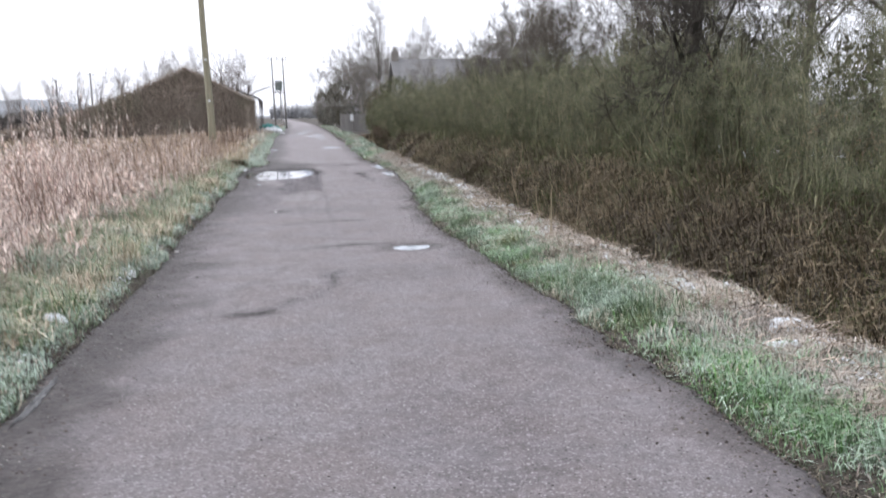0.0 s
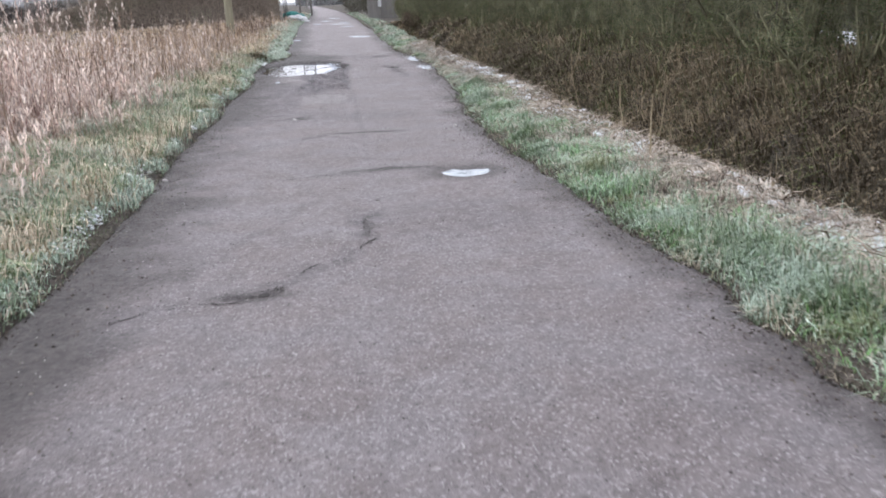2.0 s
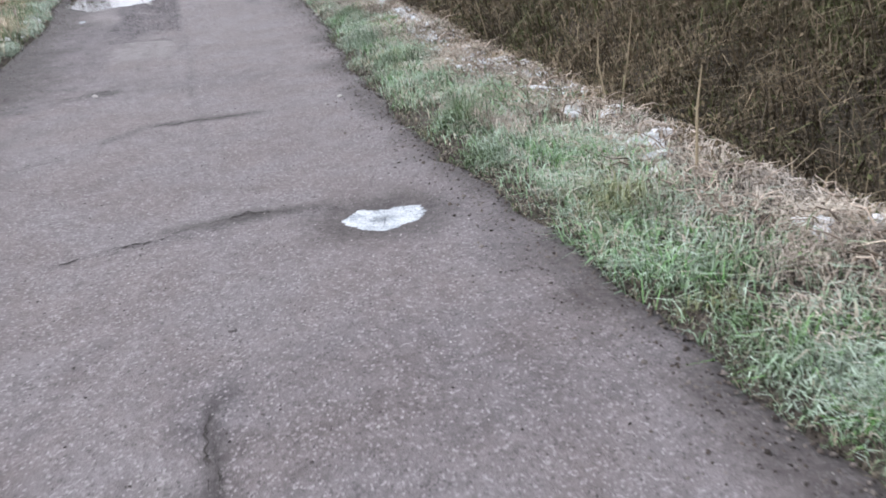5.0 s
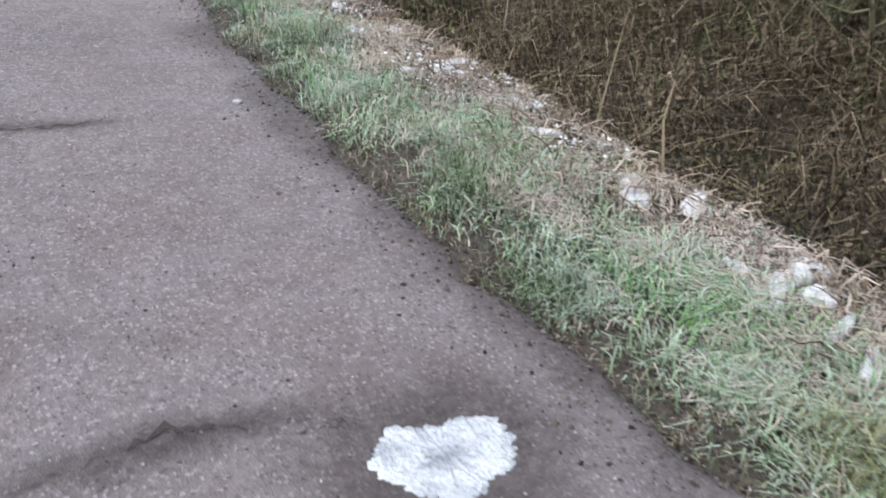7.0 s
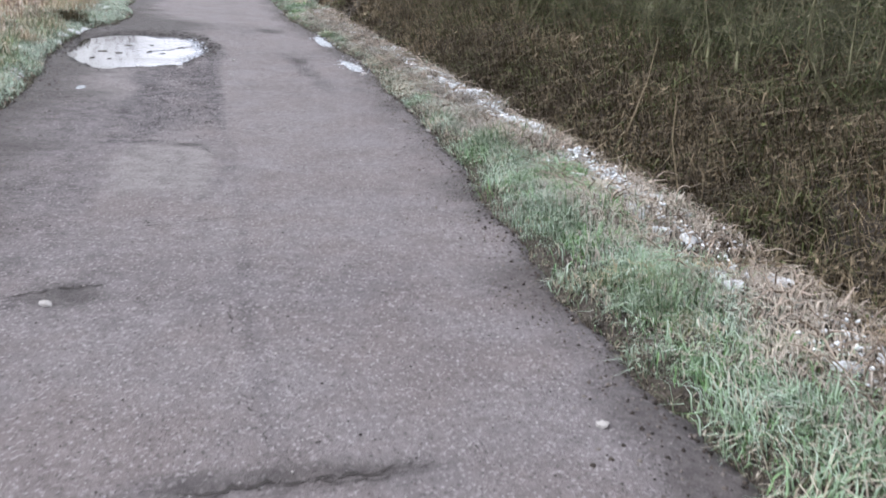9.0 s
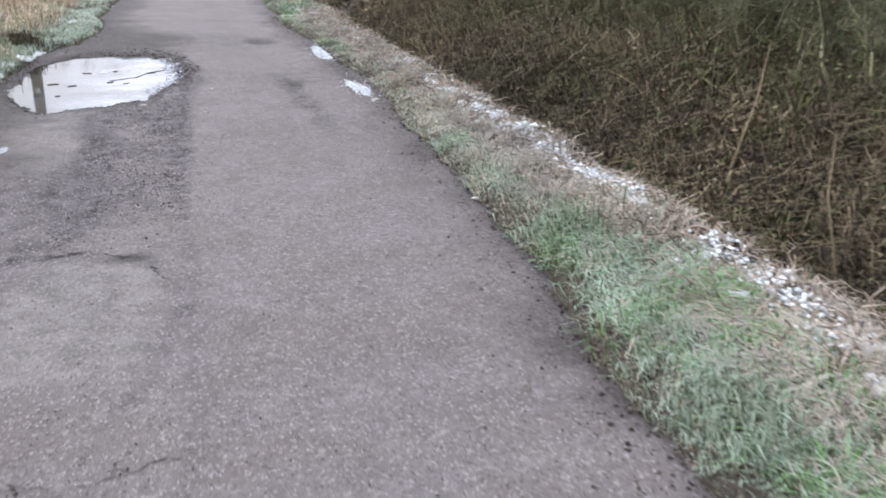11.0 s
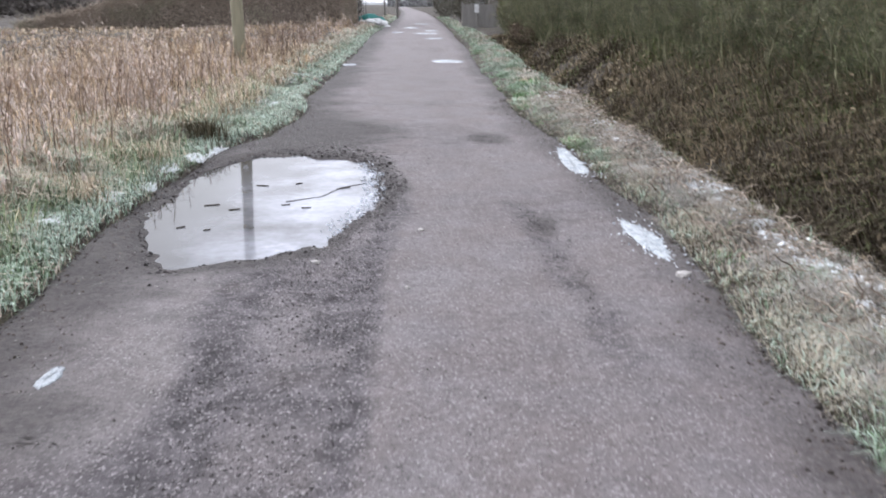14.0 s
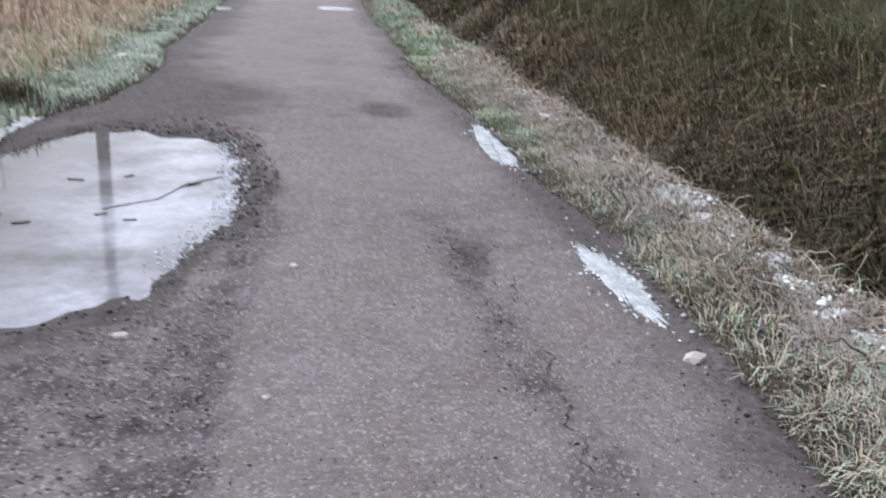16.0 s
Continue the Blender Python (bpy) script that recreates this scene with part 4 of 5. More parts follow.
stuff("dead_weeds", joined(dead_weeds(1300, -4.6, -2.6, 4, 19, 95, 1.2, 1.40), dead_weeds(520, -4.8, -2.5, 19, 40, 96, 1.2, 1.5), dead_weeds(2600, -7, -2.2, -5, 3, 84), dead_weeds(7500, -7, -2.2, 3, 18, 85), dead_weeds(9500, -8, -2.0, 18, 34, 86), dead_weeds(7500, -16, -7, -4, 40, 87, 2.0), dead_weeds(5200, -14, -1.6, 34, 74, 88, 2.2), dead_weeds(2200, -34, -14, 20, 72, 89, 4.0)), GRASS, "tall dead reddish-brown weeds with pale fluffy heads", "weeds")


def undergrowth(n, seed, y0, y1, x0, x1, wide):
    """Matted tan grass below the tall weeds."""
    r = np.random.default_rng(seed)
    x, y = r.uniform(x0, x1, n), r.uniform(y0, y1, n)
    keep = left_edge(y) - x > 0.7
    x, y = x[keep], y[keep]
    n = len(x)
    c = lerp((0.24, 0.185, 0.130), (0.56, 0.46, 0.335), np.clip(0.5 + 0.5 * rough_noise(x, y, 0.9, 78) + 0.25 * r.normal(size=n), 0, 1))
    h = r.uniform(0.10, 0.36, n) * (1 + 0.4 * rough_noise(x, y, 1.4, 79))
    return blades(np.c_[x, y, ground_height(x, y) - 0.01], h, r.uniform(0, 6.3, n), r.uniform(0.4, 2.0, n), r.uniform(0.006, 0.014, n) * wide, c, c * 1.2)


stuff("matted_grass", joined(undergrowth(30000, 92, -4, 20, -8, -2.0, 1.0), undergrowth(26000, 93, 20, 44, -9, -1.8, 1.6), undergrowth(14000, 94, 0, 72, -34, -8, 4.0)), GRASS, "matted tan dead grass beneath the weeds", "grass")


def weed_stalks(n, seed):
    """Upright dark bare stalks that stand above the weeds, with short side twigs."""
    r = np.random.default_rng(seed)
    y = r.uniform(3, 48, n)
    inset = 0.55 * smooth_step(16, 20, y) * (1 - smooth_step(24.8, 26.5, y))
    x = left_edge(y) - 1.15 + inset - np.abs(r.normal(0, 2.2, n))
    z = ground_height(x, y)
    h = r.uniform(0.65, 1.15, n) * (1 - 0.22 * smooth_step(13, 24, y))
    c = lerp((0.13, 0.092, 0.072), (0.30, 0.22, 0.165), r.uniform(size=n))
    p0 = np.c_[x, y, z - 0.02]
    p1 = p0 + np.c_[r.normal(0, 0.05, n), r.normal(0, 0.05, n), h * 0.55]
    p2 = p1 + np.c_[r.normal(0, 0.06, n), r.normal(0, 0.06, n), h * 0.45]
    pieces = [sticks(p0, p1, np.full(n, 0.0055), np.full(n, 0.0045), c), sticks(p1, p2, np.full(n, 0.0045), np.full(n, 0.002), c)]
    for k in range(6):
        f = r.uniform(0.15, 0.95, (n, 1))
        q = p1 * (1 - f) + p2 * f
        w = r.uniform(0, 6.3, n)
        e = q + np.c_[np.cos(w) * 0.07, np.sin(w) * 0.07, r.uniform(0.03, 0.10, n)]
        pieces.append(sticks(q, e, np.full(n, 0.0028), np.full(n, 0.0012), c))
    return joined(*pieces)


stuff("weed_stalks", weed_stalks(1000, 121), TWIG, "dark upright dead stalks among the weeds", "weeds")


def left_tufts(n, y0, y1, seed):
    """Tussocks of long dead and frosted grass along the weeds' foot."""
    r = np.random.default_rng(seed)
    m = n // 130
    ty = r.uniform(y0, y1, m)
    toff = r.uniform(0.30, 1.45, m) + 0.55 * smooth_step(24, 26, ty)
    size, kind = r.uniform(0.7, 1.7, m), r.uniform(size=m)
    k = r.integers(0, m, n)
    y = ty[k] + r.normal(0, 0.10, n) * size[k]
    x = left_edge(ty[k]) - toff[k] + r.normal(0, 0.08, n) * size[k]
    frost = np.clip(0.45 + 0.3 * r.normal(size=n), 0, 1)[:, None]
    green = lerp((0.085, 0.130, 0.050), (0.21, 0.26, 0.10), r.uniform(size=n))
    tan = lerp((0.28, 0.22, 0.15), (0.68, 0.59, 0.46), np.clip(kind[k] * 2.2 + 0.25 * r.normal(size=n), 0, 1))
    dead = (r.uniform(size=n) < np.where(kind[k] < 0.40, 0.9, 0.2))[:, None]
    colour = np.where(dead, tan, green)
    tip = np.where(dead, tan * 1.15, green * (1 - 0.8 * frost) + np.array(FROST) * 0.8 * frost)
    keep = pool(x, y, 0.2) > 1.0
    base = np.c_[x, y, ground_height(x, y) - 0.005]
    h = r.uniform(0.07, 0.21, n) * size[k]
    return blades(base[keep], h[keep], r.uniform(0, 6.3, n)[keep], r.uniform(0.3, 1.8, n)[keep], r.uniform(0.005, 0.011, n)[keep], colour[keep], tip[keep])


stuff("left_tussocks", joined(left_tufts(46000, 1, 20, 122), left_tufts(22000, 20, 34, 123)), GRASS, "tan and frosted green grass tussocks below the weeds", "grass")


def dark_tussock(x, y, size, seed):
    r = np.random.default_rng(seed)
    n = 700
    bx, by = x + r.normal(0, size * 0.35, n), y + r.normal(0, size * 0.45, n)
    c = lerp((0.035, 0.032, 0.020), (0.12, 0.10, 0.06), r.uniform(size=n))
    return blades(np.c_[bx, by, ground_height(bx, by)], r.uniform(0.15, 0.42, n) * size * 1.6, r.uniform(0, 6.3, n), r.uniform(0.2, 1.1, n), r.uniform(0.006, 0.012, n), c, c * 1.3)


tagged(new("sedge_tussock", arrays("sedge_tussock", *dark_tussock(-2.05, 25.3, 0.42, 91)[:3], GRASS, dark_tussock(-2.05, 25.3, 0.42, 91)[3])), "dark green sedge tussock beside the puddle", "tussock")


# ---- snow lying in the grass ----
def snow_line(n, chooser, seed):
    r = np.random.default_rng(seed)
    for k in range(n):
        x, y, a, b = chooser(r)
        blob("snow_patch", x, y, a, b, 0.022, SNOW, "small patch of old snow caught in dead grass", "snow patch", "snow patches", 100 + seed * 100 + k, ground_height, r.uniform(0, 3), 0.02)


def crest_snow(r):
    y = r.uniform(3.0, 27)
    return float(right_edge(np.array(y)) + crest(np.array(y)) * r.uniform(0.66, 1.0)), y, r.uniform(0.02, 0.07), r.uniform(0.04, 0.13)


def left_snow(r):
    y = r.uniform(4.5, 22)
    return float(left_edge(np.array(y))) - r.uniform(0.25, 0.85), y, r.uniform(0.03, 0.07), r.uniform(0.04, 0.12)


snow_line(95, crest_snow, 1)
snow_line(46, left_snow, 2)


def crest_crumbs(r, n):
    y = r.uniform(2, 30, n * 6)
    v = r.uniform(0.62, 1.05, len(y))
    x = right_edge(y) + v * crest(y)
    keep = r.uniform(size=len(y)) < 0.9 * smooth_step(0.15, 0.7, 0.9 * rough_noise(x, y, 1.5, 57) + 0.5 * rough_noise(x, y, 7, 58))
    x, y = x[keep][:n], y[keep][:n]
    return np.c_[x, y, ground_height(x, y) + r.uniform(0.01, 0.065, len(x))]


def brow_drift(r, n):
    y = r.uniform(14.8, 21.5, n * 4)
    x = 2.75 + 0.05 * rough_noise(y * 0, y, 1.1, 61) + r.normal(0, 0.055, len(y))
    keep = r.uniform(size=len(y)) < smooth_step(-0.35, 0.35, rough_noise(x, y, 3.2, 62)) * (1 - 0.7 * smooth_step(19.0, 20.5, y))
    x, y = x[keep][:n], y[keep][:n]
    return np.c_[x, y, ground_height(x, y) + r.uniform(0.01, 0.075, len(x))]


def left_crumbs(r, n):
    y = r.uniform(3, 34, n * 6)
    x = left_edge(y) - r.uniform(0.12, 1.1, len(y))
    keep = r.uniform(size=len(y)) < smooth_step(0.2, 0.8, rough_noise(x, y, 1.7, 59) + 0.35 * rough_noise(x, y, 6, 60))
    x, y = x[keep][:n], y[keep][:n]
    return np.c_[x, y, ground_height(x, y) + r.uniform(0.0, 0.035, len(x))]


WHITES = ((0.80, 0.83, 0.86), (0.88, 0.90, 0.92), (0.70, 0.74, 0.78))
stuff("snow_crumbs", joined(rubble(2600, crest_crumbs, 0.006, 0.022, WHITES, 65), rubble(7000, left_crumbs, 0.006, 0.024, WHITES, 66), rubble(3000, brow_drift, 0.006, 0.024, WHITES, 67)), TWIG, "crumbs of old snow caught in the grass", "snow")
for k, (x, y, a, b) in enumerate(((-1.66, 24.75, 0.11, 0.28), (-1.80, 24.3, 0.08, 0.20), (-1.86, 23.6, 0.06, 0.16), (-1.52, 25.1, 0.10, 0.16), (-1.84, 22.9, 0.05, 0.14), (-1.98, 22.3, 0.08, 0.2), (-2.05, 21.4, 0.05, 0.16), (-2.1, 20.7, 0.06, 0.2), (-1.75, 28.7, 0.06, 0.2))):
    blob("snow_patch", x, y, a, b, 0.02, SNOW, "patch of old snow at the puddle's grassy edge", "snow patch", "snow patches", 400 + k, ground_height, 0.0, 0.011, 0.28)


for k, (x, y, a, b) in enumerate(((10.5, 17.5, 1.4, 1.1), (12.0, 20.0, 1.6, 1.2), (11.2, 15.8, 0.9, 0.9), (13.2, 22.5, 1.6, 1.4), (9.6, 16.4, 0.7, 0.6), (14.0, 18.5, 1.3, 1.2))):
    blob("snow_patch", x, y, a, b, 0.01, SNOW, "wide patch of old snow in the field behind the hedge", "snow patch", "field snow", 430 + k, ground_height, 0.0, 0.03)


# ---- ditch bank: dead bramble and bracken ----
def bank_brush(n, y0, y1, seed, wide=1.0):
    """Tussocks of dead grass, bracken and bramble: each has its own colour and spills downhill."""
    r = np.random.default_rng(seed)
    m = n // 120
    ty, toff = r.uniform(y0, y1, m), r.uniform(-0.05, 3.3, m)
    big, tone, sway = r.uniform(0.55, 1.35, m), r.uniform(size=m), r.normal(math.pi, 0.9, m)
    k = r.integers(0, m, n)
    spread = r.normal(0, 0.15, (n, 2)) * big[k][:, None]
    loose = r.uniform(size=n) < 0.22
    y = np.where(loose, r.uniform(y0, y1, n), ty[k] + spread[:, 0] * 1.2)
    off = np.where(loose, r.uniform(-0.06, 3.2, n), np.maximum(toff[k] + spread[:, 1], -0.06))
    x = right_edge(y) + crest(y) + off
    deep = smooth_step(0.1, 0.9, off)
    h = r.uniform(0.10, 0.40, n) * np.where(loose, 0.8, big[k]) * (0.30 + 0.70 * deep + 0.9 * smooth_step(1.5, 2.8, off))
    t = np.clip(0.75 * tone[k] + 0.25 * rough_noise(x, y, 0.6, 92) + 0.20 * r.normal(size=n), 0, 1) ** 1.35
    c = lerp((0.060, 0.048, 0.034), (0.330, 0.268, 0.180), t)
    mossy = (tone[k] > 0.42) & (tone[k] < 0.42 + 0.16 + 0.22 * smooth_step(1.6, 2.8, off))
    c = np.where((mossy & (r.uniform(size=n) < 0.7))[:, None], np.array((0.112, 0.125, 0.055)) * r.uniform(0.6, 1.4, (n, 1)), c)
    way = np.where(loose, r.uniform(0, 6.3, n), sway[k] + r.normal(0, 1.0, n))
    z = ground_height(x, y)
    crumpled = r.uniform(size=n) < 0.62
    b = ~crumpled
    stems = blades(np.c_[x, y, z - 0.01][b], h[b] * 0.85, way[b], r.uniform(0.5, 1.9, b.sum()), r.uniform(0.006, 0.016, b.sum()) * wide, c[b], c[b] * 1.3)
    lift = h * r.uniform(0.05, 0.9, n) * np.where(loose, 0.5, np.exp(-(spread ** 2).sum(1) / 0.05))
    litter_at = np.c_[x, y, z + lift][crumpled]
    return joined(stems, leaves(litter_at, r.uniform(0.011, 0.029, len(litter_at)) * wide, c[crumpled] * 1.1))


stuff("bank_brush", joined(bank_brush(170000, 0, 16, 97), bank_brush(160000, 16, 32, 98, 1.2), bank_brush(34000, 32, 54, 99, 2.5)), TWIG, "dark brown dead bramble and bracken on the ditch bank", "brush")


def brambles(n, y0, y1, o0, o1, low, high, seed, light):
    """Long arching bare stems."""
    r = np.random.default_rng(seed)
    pieces = []
    y = r.uniform(y0, y1, n)
    x = right_edge(y) + crest(y) + r.uniform(o0, o1, n)
    z = ground_height(x, y)
    length, w = r.uniform(low, high, n), r.uniform(0, 6.3, n)
    rise = r.uniform(0.15, 0.9, n)
    c = lerp((0.10, 0.072, 0.05), light, r.uniform(size=n))
    prev = np.c_[x, y, z]
    for k in range(1, 6):
        f = k / 5
        nxt = np.c_[x + np.cos(w) * length * f, y + np.sin(w) * length * f, z + length * rise * (f * 1.4 - f * f * 1.1) + 0.03]
        nxt += r.normal(0, 0.012, nxt.shape)
        pieces.append(sticks(prev, nxt, np.full(n, 0.0055 * (1.15 - f)), np.full(n, 0.0055 * (0.95 - f) + 0.0008), c))
        prev = nxt
    return joined(*pieces)


stuff("bramble_stems", joined(brambles(2800, 1, 30, -0.50, 0.08, 0.08, 0.27, 101, (0.66, 0.56, 0.47)), brambles(420, 0, 36, 0.6, 3.0, 0.3, 0.9, 102, (0.40, 0.33, 0.22))), TWIG, "arching bare bramble stems on the bank", "brambles")
for k, (x, y, h, lean) in enumerate(((2.62, 9.0, 0.55, 0.02), (2.95, 10.6, 0.50, -0.10), (3.9, 12.2, 0.9, 0.1), (4.1, 16.2, 1.0, -0.15), (4.3, 17.8, 1.1, 0.2), (3.6, 6.4, 0.5, 0.1))):
    p0 = np.array([[x, y, float(ground_height(x, y))]])
    p1 = p0 + [[lean * h, 0.04, h * 0.6]]
    p2 = p1 + [[lean * h * 0.2, -0.02, h * 0.4]]
    c4 = joined(sticks(p0, p1, np.array([0.008]), np.array([0.006]), np.full((1, 3), 0.3), 6), sticks(p1, p2, np.array([0.006]), np.array([0.003]), np.full((1, 3), 0.3), 6))
    tagged(new("dead_stalk", arrays("dead_stalk", *c4[:3], TWIG, np.repeat([[0.34, 0.28, 0.19]], len(c4[0]), 0))), "single upright pale dead stalk on the bank", "stalk", "dead stalks")


# ---- hedge ----
def shrub_parts(seed, height, spread, stems, twigs, leafy):
    """Stems, fine twigs and leaves of one hawthorn shrub about the origin."""
    r = np.random.default_rng(seed)
    seg = []
    nodes = []
    for k in range(stems):
        p = np.array([r.normal(0, 0.18), r.normal(0, 0.22), -0.15])
        d = np.array([r.normal(0, 0.22), r.normal(0, 0.25), 1.0])
        rad = r.uniform(0.022, 0.055)
        reach = height * r.uniform(0.7, 1.02)
        steps = 9
        for i in range(steps):
            d = d + r.normal(0, 0.14, 3) + [0, 0, 0.06]
            d /= np.linalg.norm(d)
            q = p + d * reach / steps
            r1 = rad * 0.83
            seg.append((p, q, rad, r1))
            nodes.append((q, d, r1, i / steps))
            if i > 1:
                for _ in range(2):
                    e = d * 0.4 + r.normal(0, 0.62, 3) + [0, 0, 0.25]
                    e /= np.linalg.norm(e)
                    a = q
                    for j in range(3):
                        b = a + e * r.uniform(0.12, 0.28) * spread
                        seg.append((a, b, r1 * 0.45 / (j + 1) + 0.002, r1 * 0.38 / (j + 1) + 0.0015))
                        nodes.append((b, e, 0.004, i / steps))
                        e = e + r.normal(0, 0.25, 3)
                        e /= np.linalg.norm(e)
                        a = b
            p, rad = q, r1
    a, b, r0, r1 = (np.array(v) for v in zip(*seg))
    wood = lerp((0.060, 0.054, 0.034), (0.30, 0.295, 0.185), np.repeat(r.uniform(size=stems), len(a) // stems + 1)[:len(a)] * 0.75 + 0.25 * r.uniform(size=len(a)))
    stem_mesh = sticks(a, b, r0, r1, wood, 4)
    at = np.array([n[0] for n in nodes])
    spray = r.integers(0, len(at), twigs // 9)[r.integers(0, twigs // 9, twigs)]
    pick = at[spray] + r.normal(0, 0.06, (twigs, 3)) * [1, 1, 0.8]
    pick[:, 2] = np.abs(pick[:, 2])
    way = r.normal(0, 0.55, (twigs, 3)) + [0, 0, 0.55]
    way /= np.linalg.norm(way, axis=1, keepdims=True)
    shade = r.uniform(size=len(at))
    t = np.clip(0.75 * shade[spray] + 0.25 * r.uniform(size=twigs), 0, 1)
    col = lerp((0.070, 0.068, 0.050), (0.33, 0.328, 0.215), t ** 1.2)
    tw = sticks(pick, pick + way * r.uniform(0.08, 0.30, (twigs, 1)), np.full(twigs, 0.0042), np.full(twigs, 0.0014), col)
    clump = r.integers(0, len(at), leafy // 26)[r.integers(0, leafy // 26, leafy)]
    lp = at[clump] + r.normal(0, 0.095, (leafy, 3)) * [1, 1, 1.3]
    lp[:, 2] = np.abs(lp[:, 2])
    skirt = r.uniform(size=leafy) < 0.16
    lp[skirt] = r.normal(0, 0.5, (skirt.sum(), 3)) * [1, 1, 0] + np.c_[np.zeros((skirt.sum(), 2)), r.uniform(0, 0.9, skirt.sum())]
    low = smooth_step(height * 0.95, height * 0.35, lp[:, 2])
    kept = r.uniform(size=leafy) < 0.25 + 0.75 * low
    lp, tone = lp[kept], shade[clump][kept]
    lc = lerp((0.040, 0.052, 0.026), (0.185, 0.222, 0.100), np.clip(tone + 0.18 * r.normal(size=len(lp)), 0, 1))
    lc = np.where(((tone * 7.3) % 1 < 0.16)[:, None], np.array((0.20, 0.145, 0.095)) * (0.6 + 0.7 * tone[:, None]), lc)
    return stem_mesh, tw, leaves(lp, r.uniform(0.011, 0.028, len(lp)), lc)


def shrub(name, seed, height, spread, stems, twigs, leafy, label, category, group):
    base = tagged(new(name), label, category, group)
    for n, piece in zip(("trunk", "crown", "foliage"), shrub_parts(seed, height, spread, stems, twigs, leafy)):
        tagged(mesh_part(n, arrays(n, *piece[:3], TWIG, piece[3]), base), kind="stuff")
    return base


SHRUBS = [shrub("hawthorn_shrub", 200 + k, h, 1.0, st, 2300, 5200, "dense bare hawthorn shrub with mossy olive twigs", "shrub", "hedge shrubs")
          for k, (h, st) in enumerate(((3.3, 9), (3.0, 10), (3.6, 8), (2.8, 10), (3.1, 9), (3.4, 9)))]


def standing(ob, x, y, turn=0.0, size=1.0, sink=0.0):
    ob.matrix_basis = Matrix.Translation((x, y, float(ground_height(x, y)) - sink)) @ Matrix.Rotation(turn, 4, "Z") @ Matrix.Diagonal((size, size, size, 1))
    return ob


hr = np.random.default_rng(5)
used = 0
for row, (off, step) in enumerate(((3.75, 0.95), (4.8, 1.05), (6.1, 1.5))):
    y = -2.0 + 0.3 * row
    while y < 56:
        x = float(right_edge(np.array(y))) * 0.3 + 1.35 + off - 0.95 * float(smooth_step(42, 52, y)) + hr.normal(0, 0.18)
        size = hr.uniform(0.82, 1.10) * (0.74, 0.82, 0.86)[row] * (0.84 if y < 11 else 0.93 if y < 27 else 0.98)
        turn = hr.uniform(0, 6.3)
        if row and 9.2 < y < 10.9:
            y += step
            continue
        if used < len(SHRUBS):
            standing(SHRUBS[used], x, y, turn, size)
        else:
            k = hr.integers(0, len(SHRUBS))
            standing(copy_thing(SHRUBS[k], Matrix()), x, y, turn, size)
        used += 1
        y += step * hr.uniform(0.8, 1.2)


# ---- bare trees ----
def tree_mesh(seed, height, trunk, levels=5, lean=0.0, wide=0.55, tint=((0.085, 0.073, 0.060), (0.19, 0.170, 0.140))):
    r = np.random.default_rng(seed)
    trunk_seg, seg = [], []

    def grow(p, d, length, rad, level):
        steps = 5 if level == 0 else 4
        for i in range(steps):
            d = d + r.normal(0, 0.07 + 0.05 * level, 3) + [0, 0, 0.05]
            d /= np.linalg.norm(d)
            q = p + d * length / steps
            r1 = rad * (0.86 if level == 0 else 0.78)
            (trunk_seg if level == 0 else seg).append((p, q, max(rad, 0.005), max(r1, 0.004)))
            p, rad = q, r1
            if level < levels - 1 and (level > 0 or i >= 1):
                for _ in range(2 if level < 3 else 3):
                    e = d * 0.75 + r.normal(0, wide, 3) + [0, 0, 0.15]
                    e /= np.linalg.norm(e)
                    grow(p, e, length * r.uniform(0.42, 0.66), rad * r.uniform(0.45, 0.65), level + 1 + (level > 1 and r.uniform() < 0.35))
    grow(np.array([0, 0, -0.2]), np.array([lean, 0, 1.0]), height * 0.55, trunk, 0)
    out = []
    for s, sides in ((trunk_seg, 9), (seg, 4)):
        a, b, r0, r1 = (np.array(v) for v in zip(*s))
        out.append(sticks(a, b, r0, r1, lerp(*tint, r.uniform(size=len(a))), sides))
    return out


def tree(seed, height, trunk, levels, label, lean=0.0, wide=0.55, group="", tint=((0.085, 0.073, 0.060), (0.19, 0.170, 0.140))):
    base = tagged(new("tree"), label, "tree", group)
    t, c = tree_mesh(seed, height, trunk, levels, lean, wide, tint)
    mesh_part("trunk", arrays("trunk", *t[:3], TWIG, t[3], True), base)
    mesh_part("crown", arrays("crown", *c[:3], TWIG, c[3]), base)
    return base


# bark colours of the far trees, with distance haze mixed into them
HAZE_GREY = ((0.19, 0.170, 0.158), (0.32, 0.292, 0.272))
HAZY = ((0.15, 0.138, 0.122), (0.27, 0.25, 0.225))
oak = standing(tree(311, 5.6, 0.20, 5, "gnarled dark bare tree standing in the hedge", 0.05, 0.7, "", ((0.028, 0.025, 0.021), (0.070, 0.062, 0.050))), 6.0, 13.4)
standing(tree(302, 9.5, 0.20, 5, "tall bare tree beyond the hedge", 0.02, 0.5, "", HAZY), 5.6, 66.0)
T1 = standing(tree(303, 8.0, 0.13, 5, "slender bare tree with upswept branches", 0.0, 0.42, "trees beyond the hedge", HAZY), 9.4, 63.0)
T2 = standing(tree(304, 7.0, 0.10, 5, "thin bare tree with fine twigs", 0.05, 0.5, "trees beyond the hedge"), 8.4, 19.0)
S1 = standing(tree(305, 8.5, 0.17, 4, "bare tree behind the barn in haze-paled tones", 0.0, 0.42, "trees behind the barn", HAZE_GREY), -16.0, 92.0)
S2 = standing(tree(306, 7.5, 0.15, 4, "bare tree behind the barn in haze-paled tones", 0.04, 0.36, "trees behind the barn", HAZE_GREY), -12.0, 90.0)
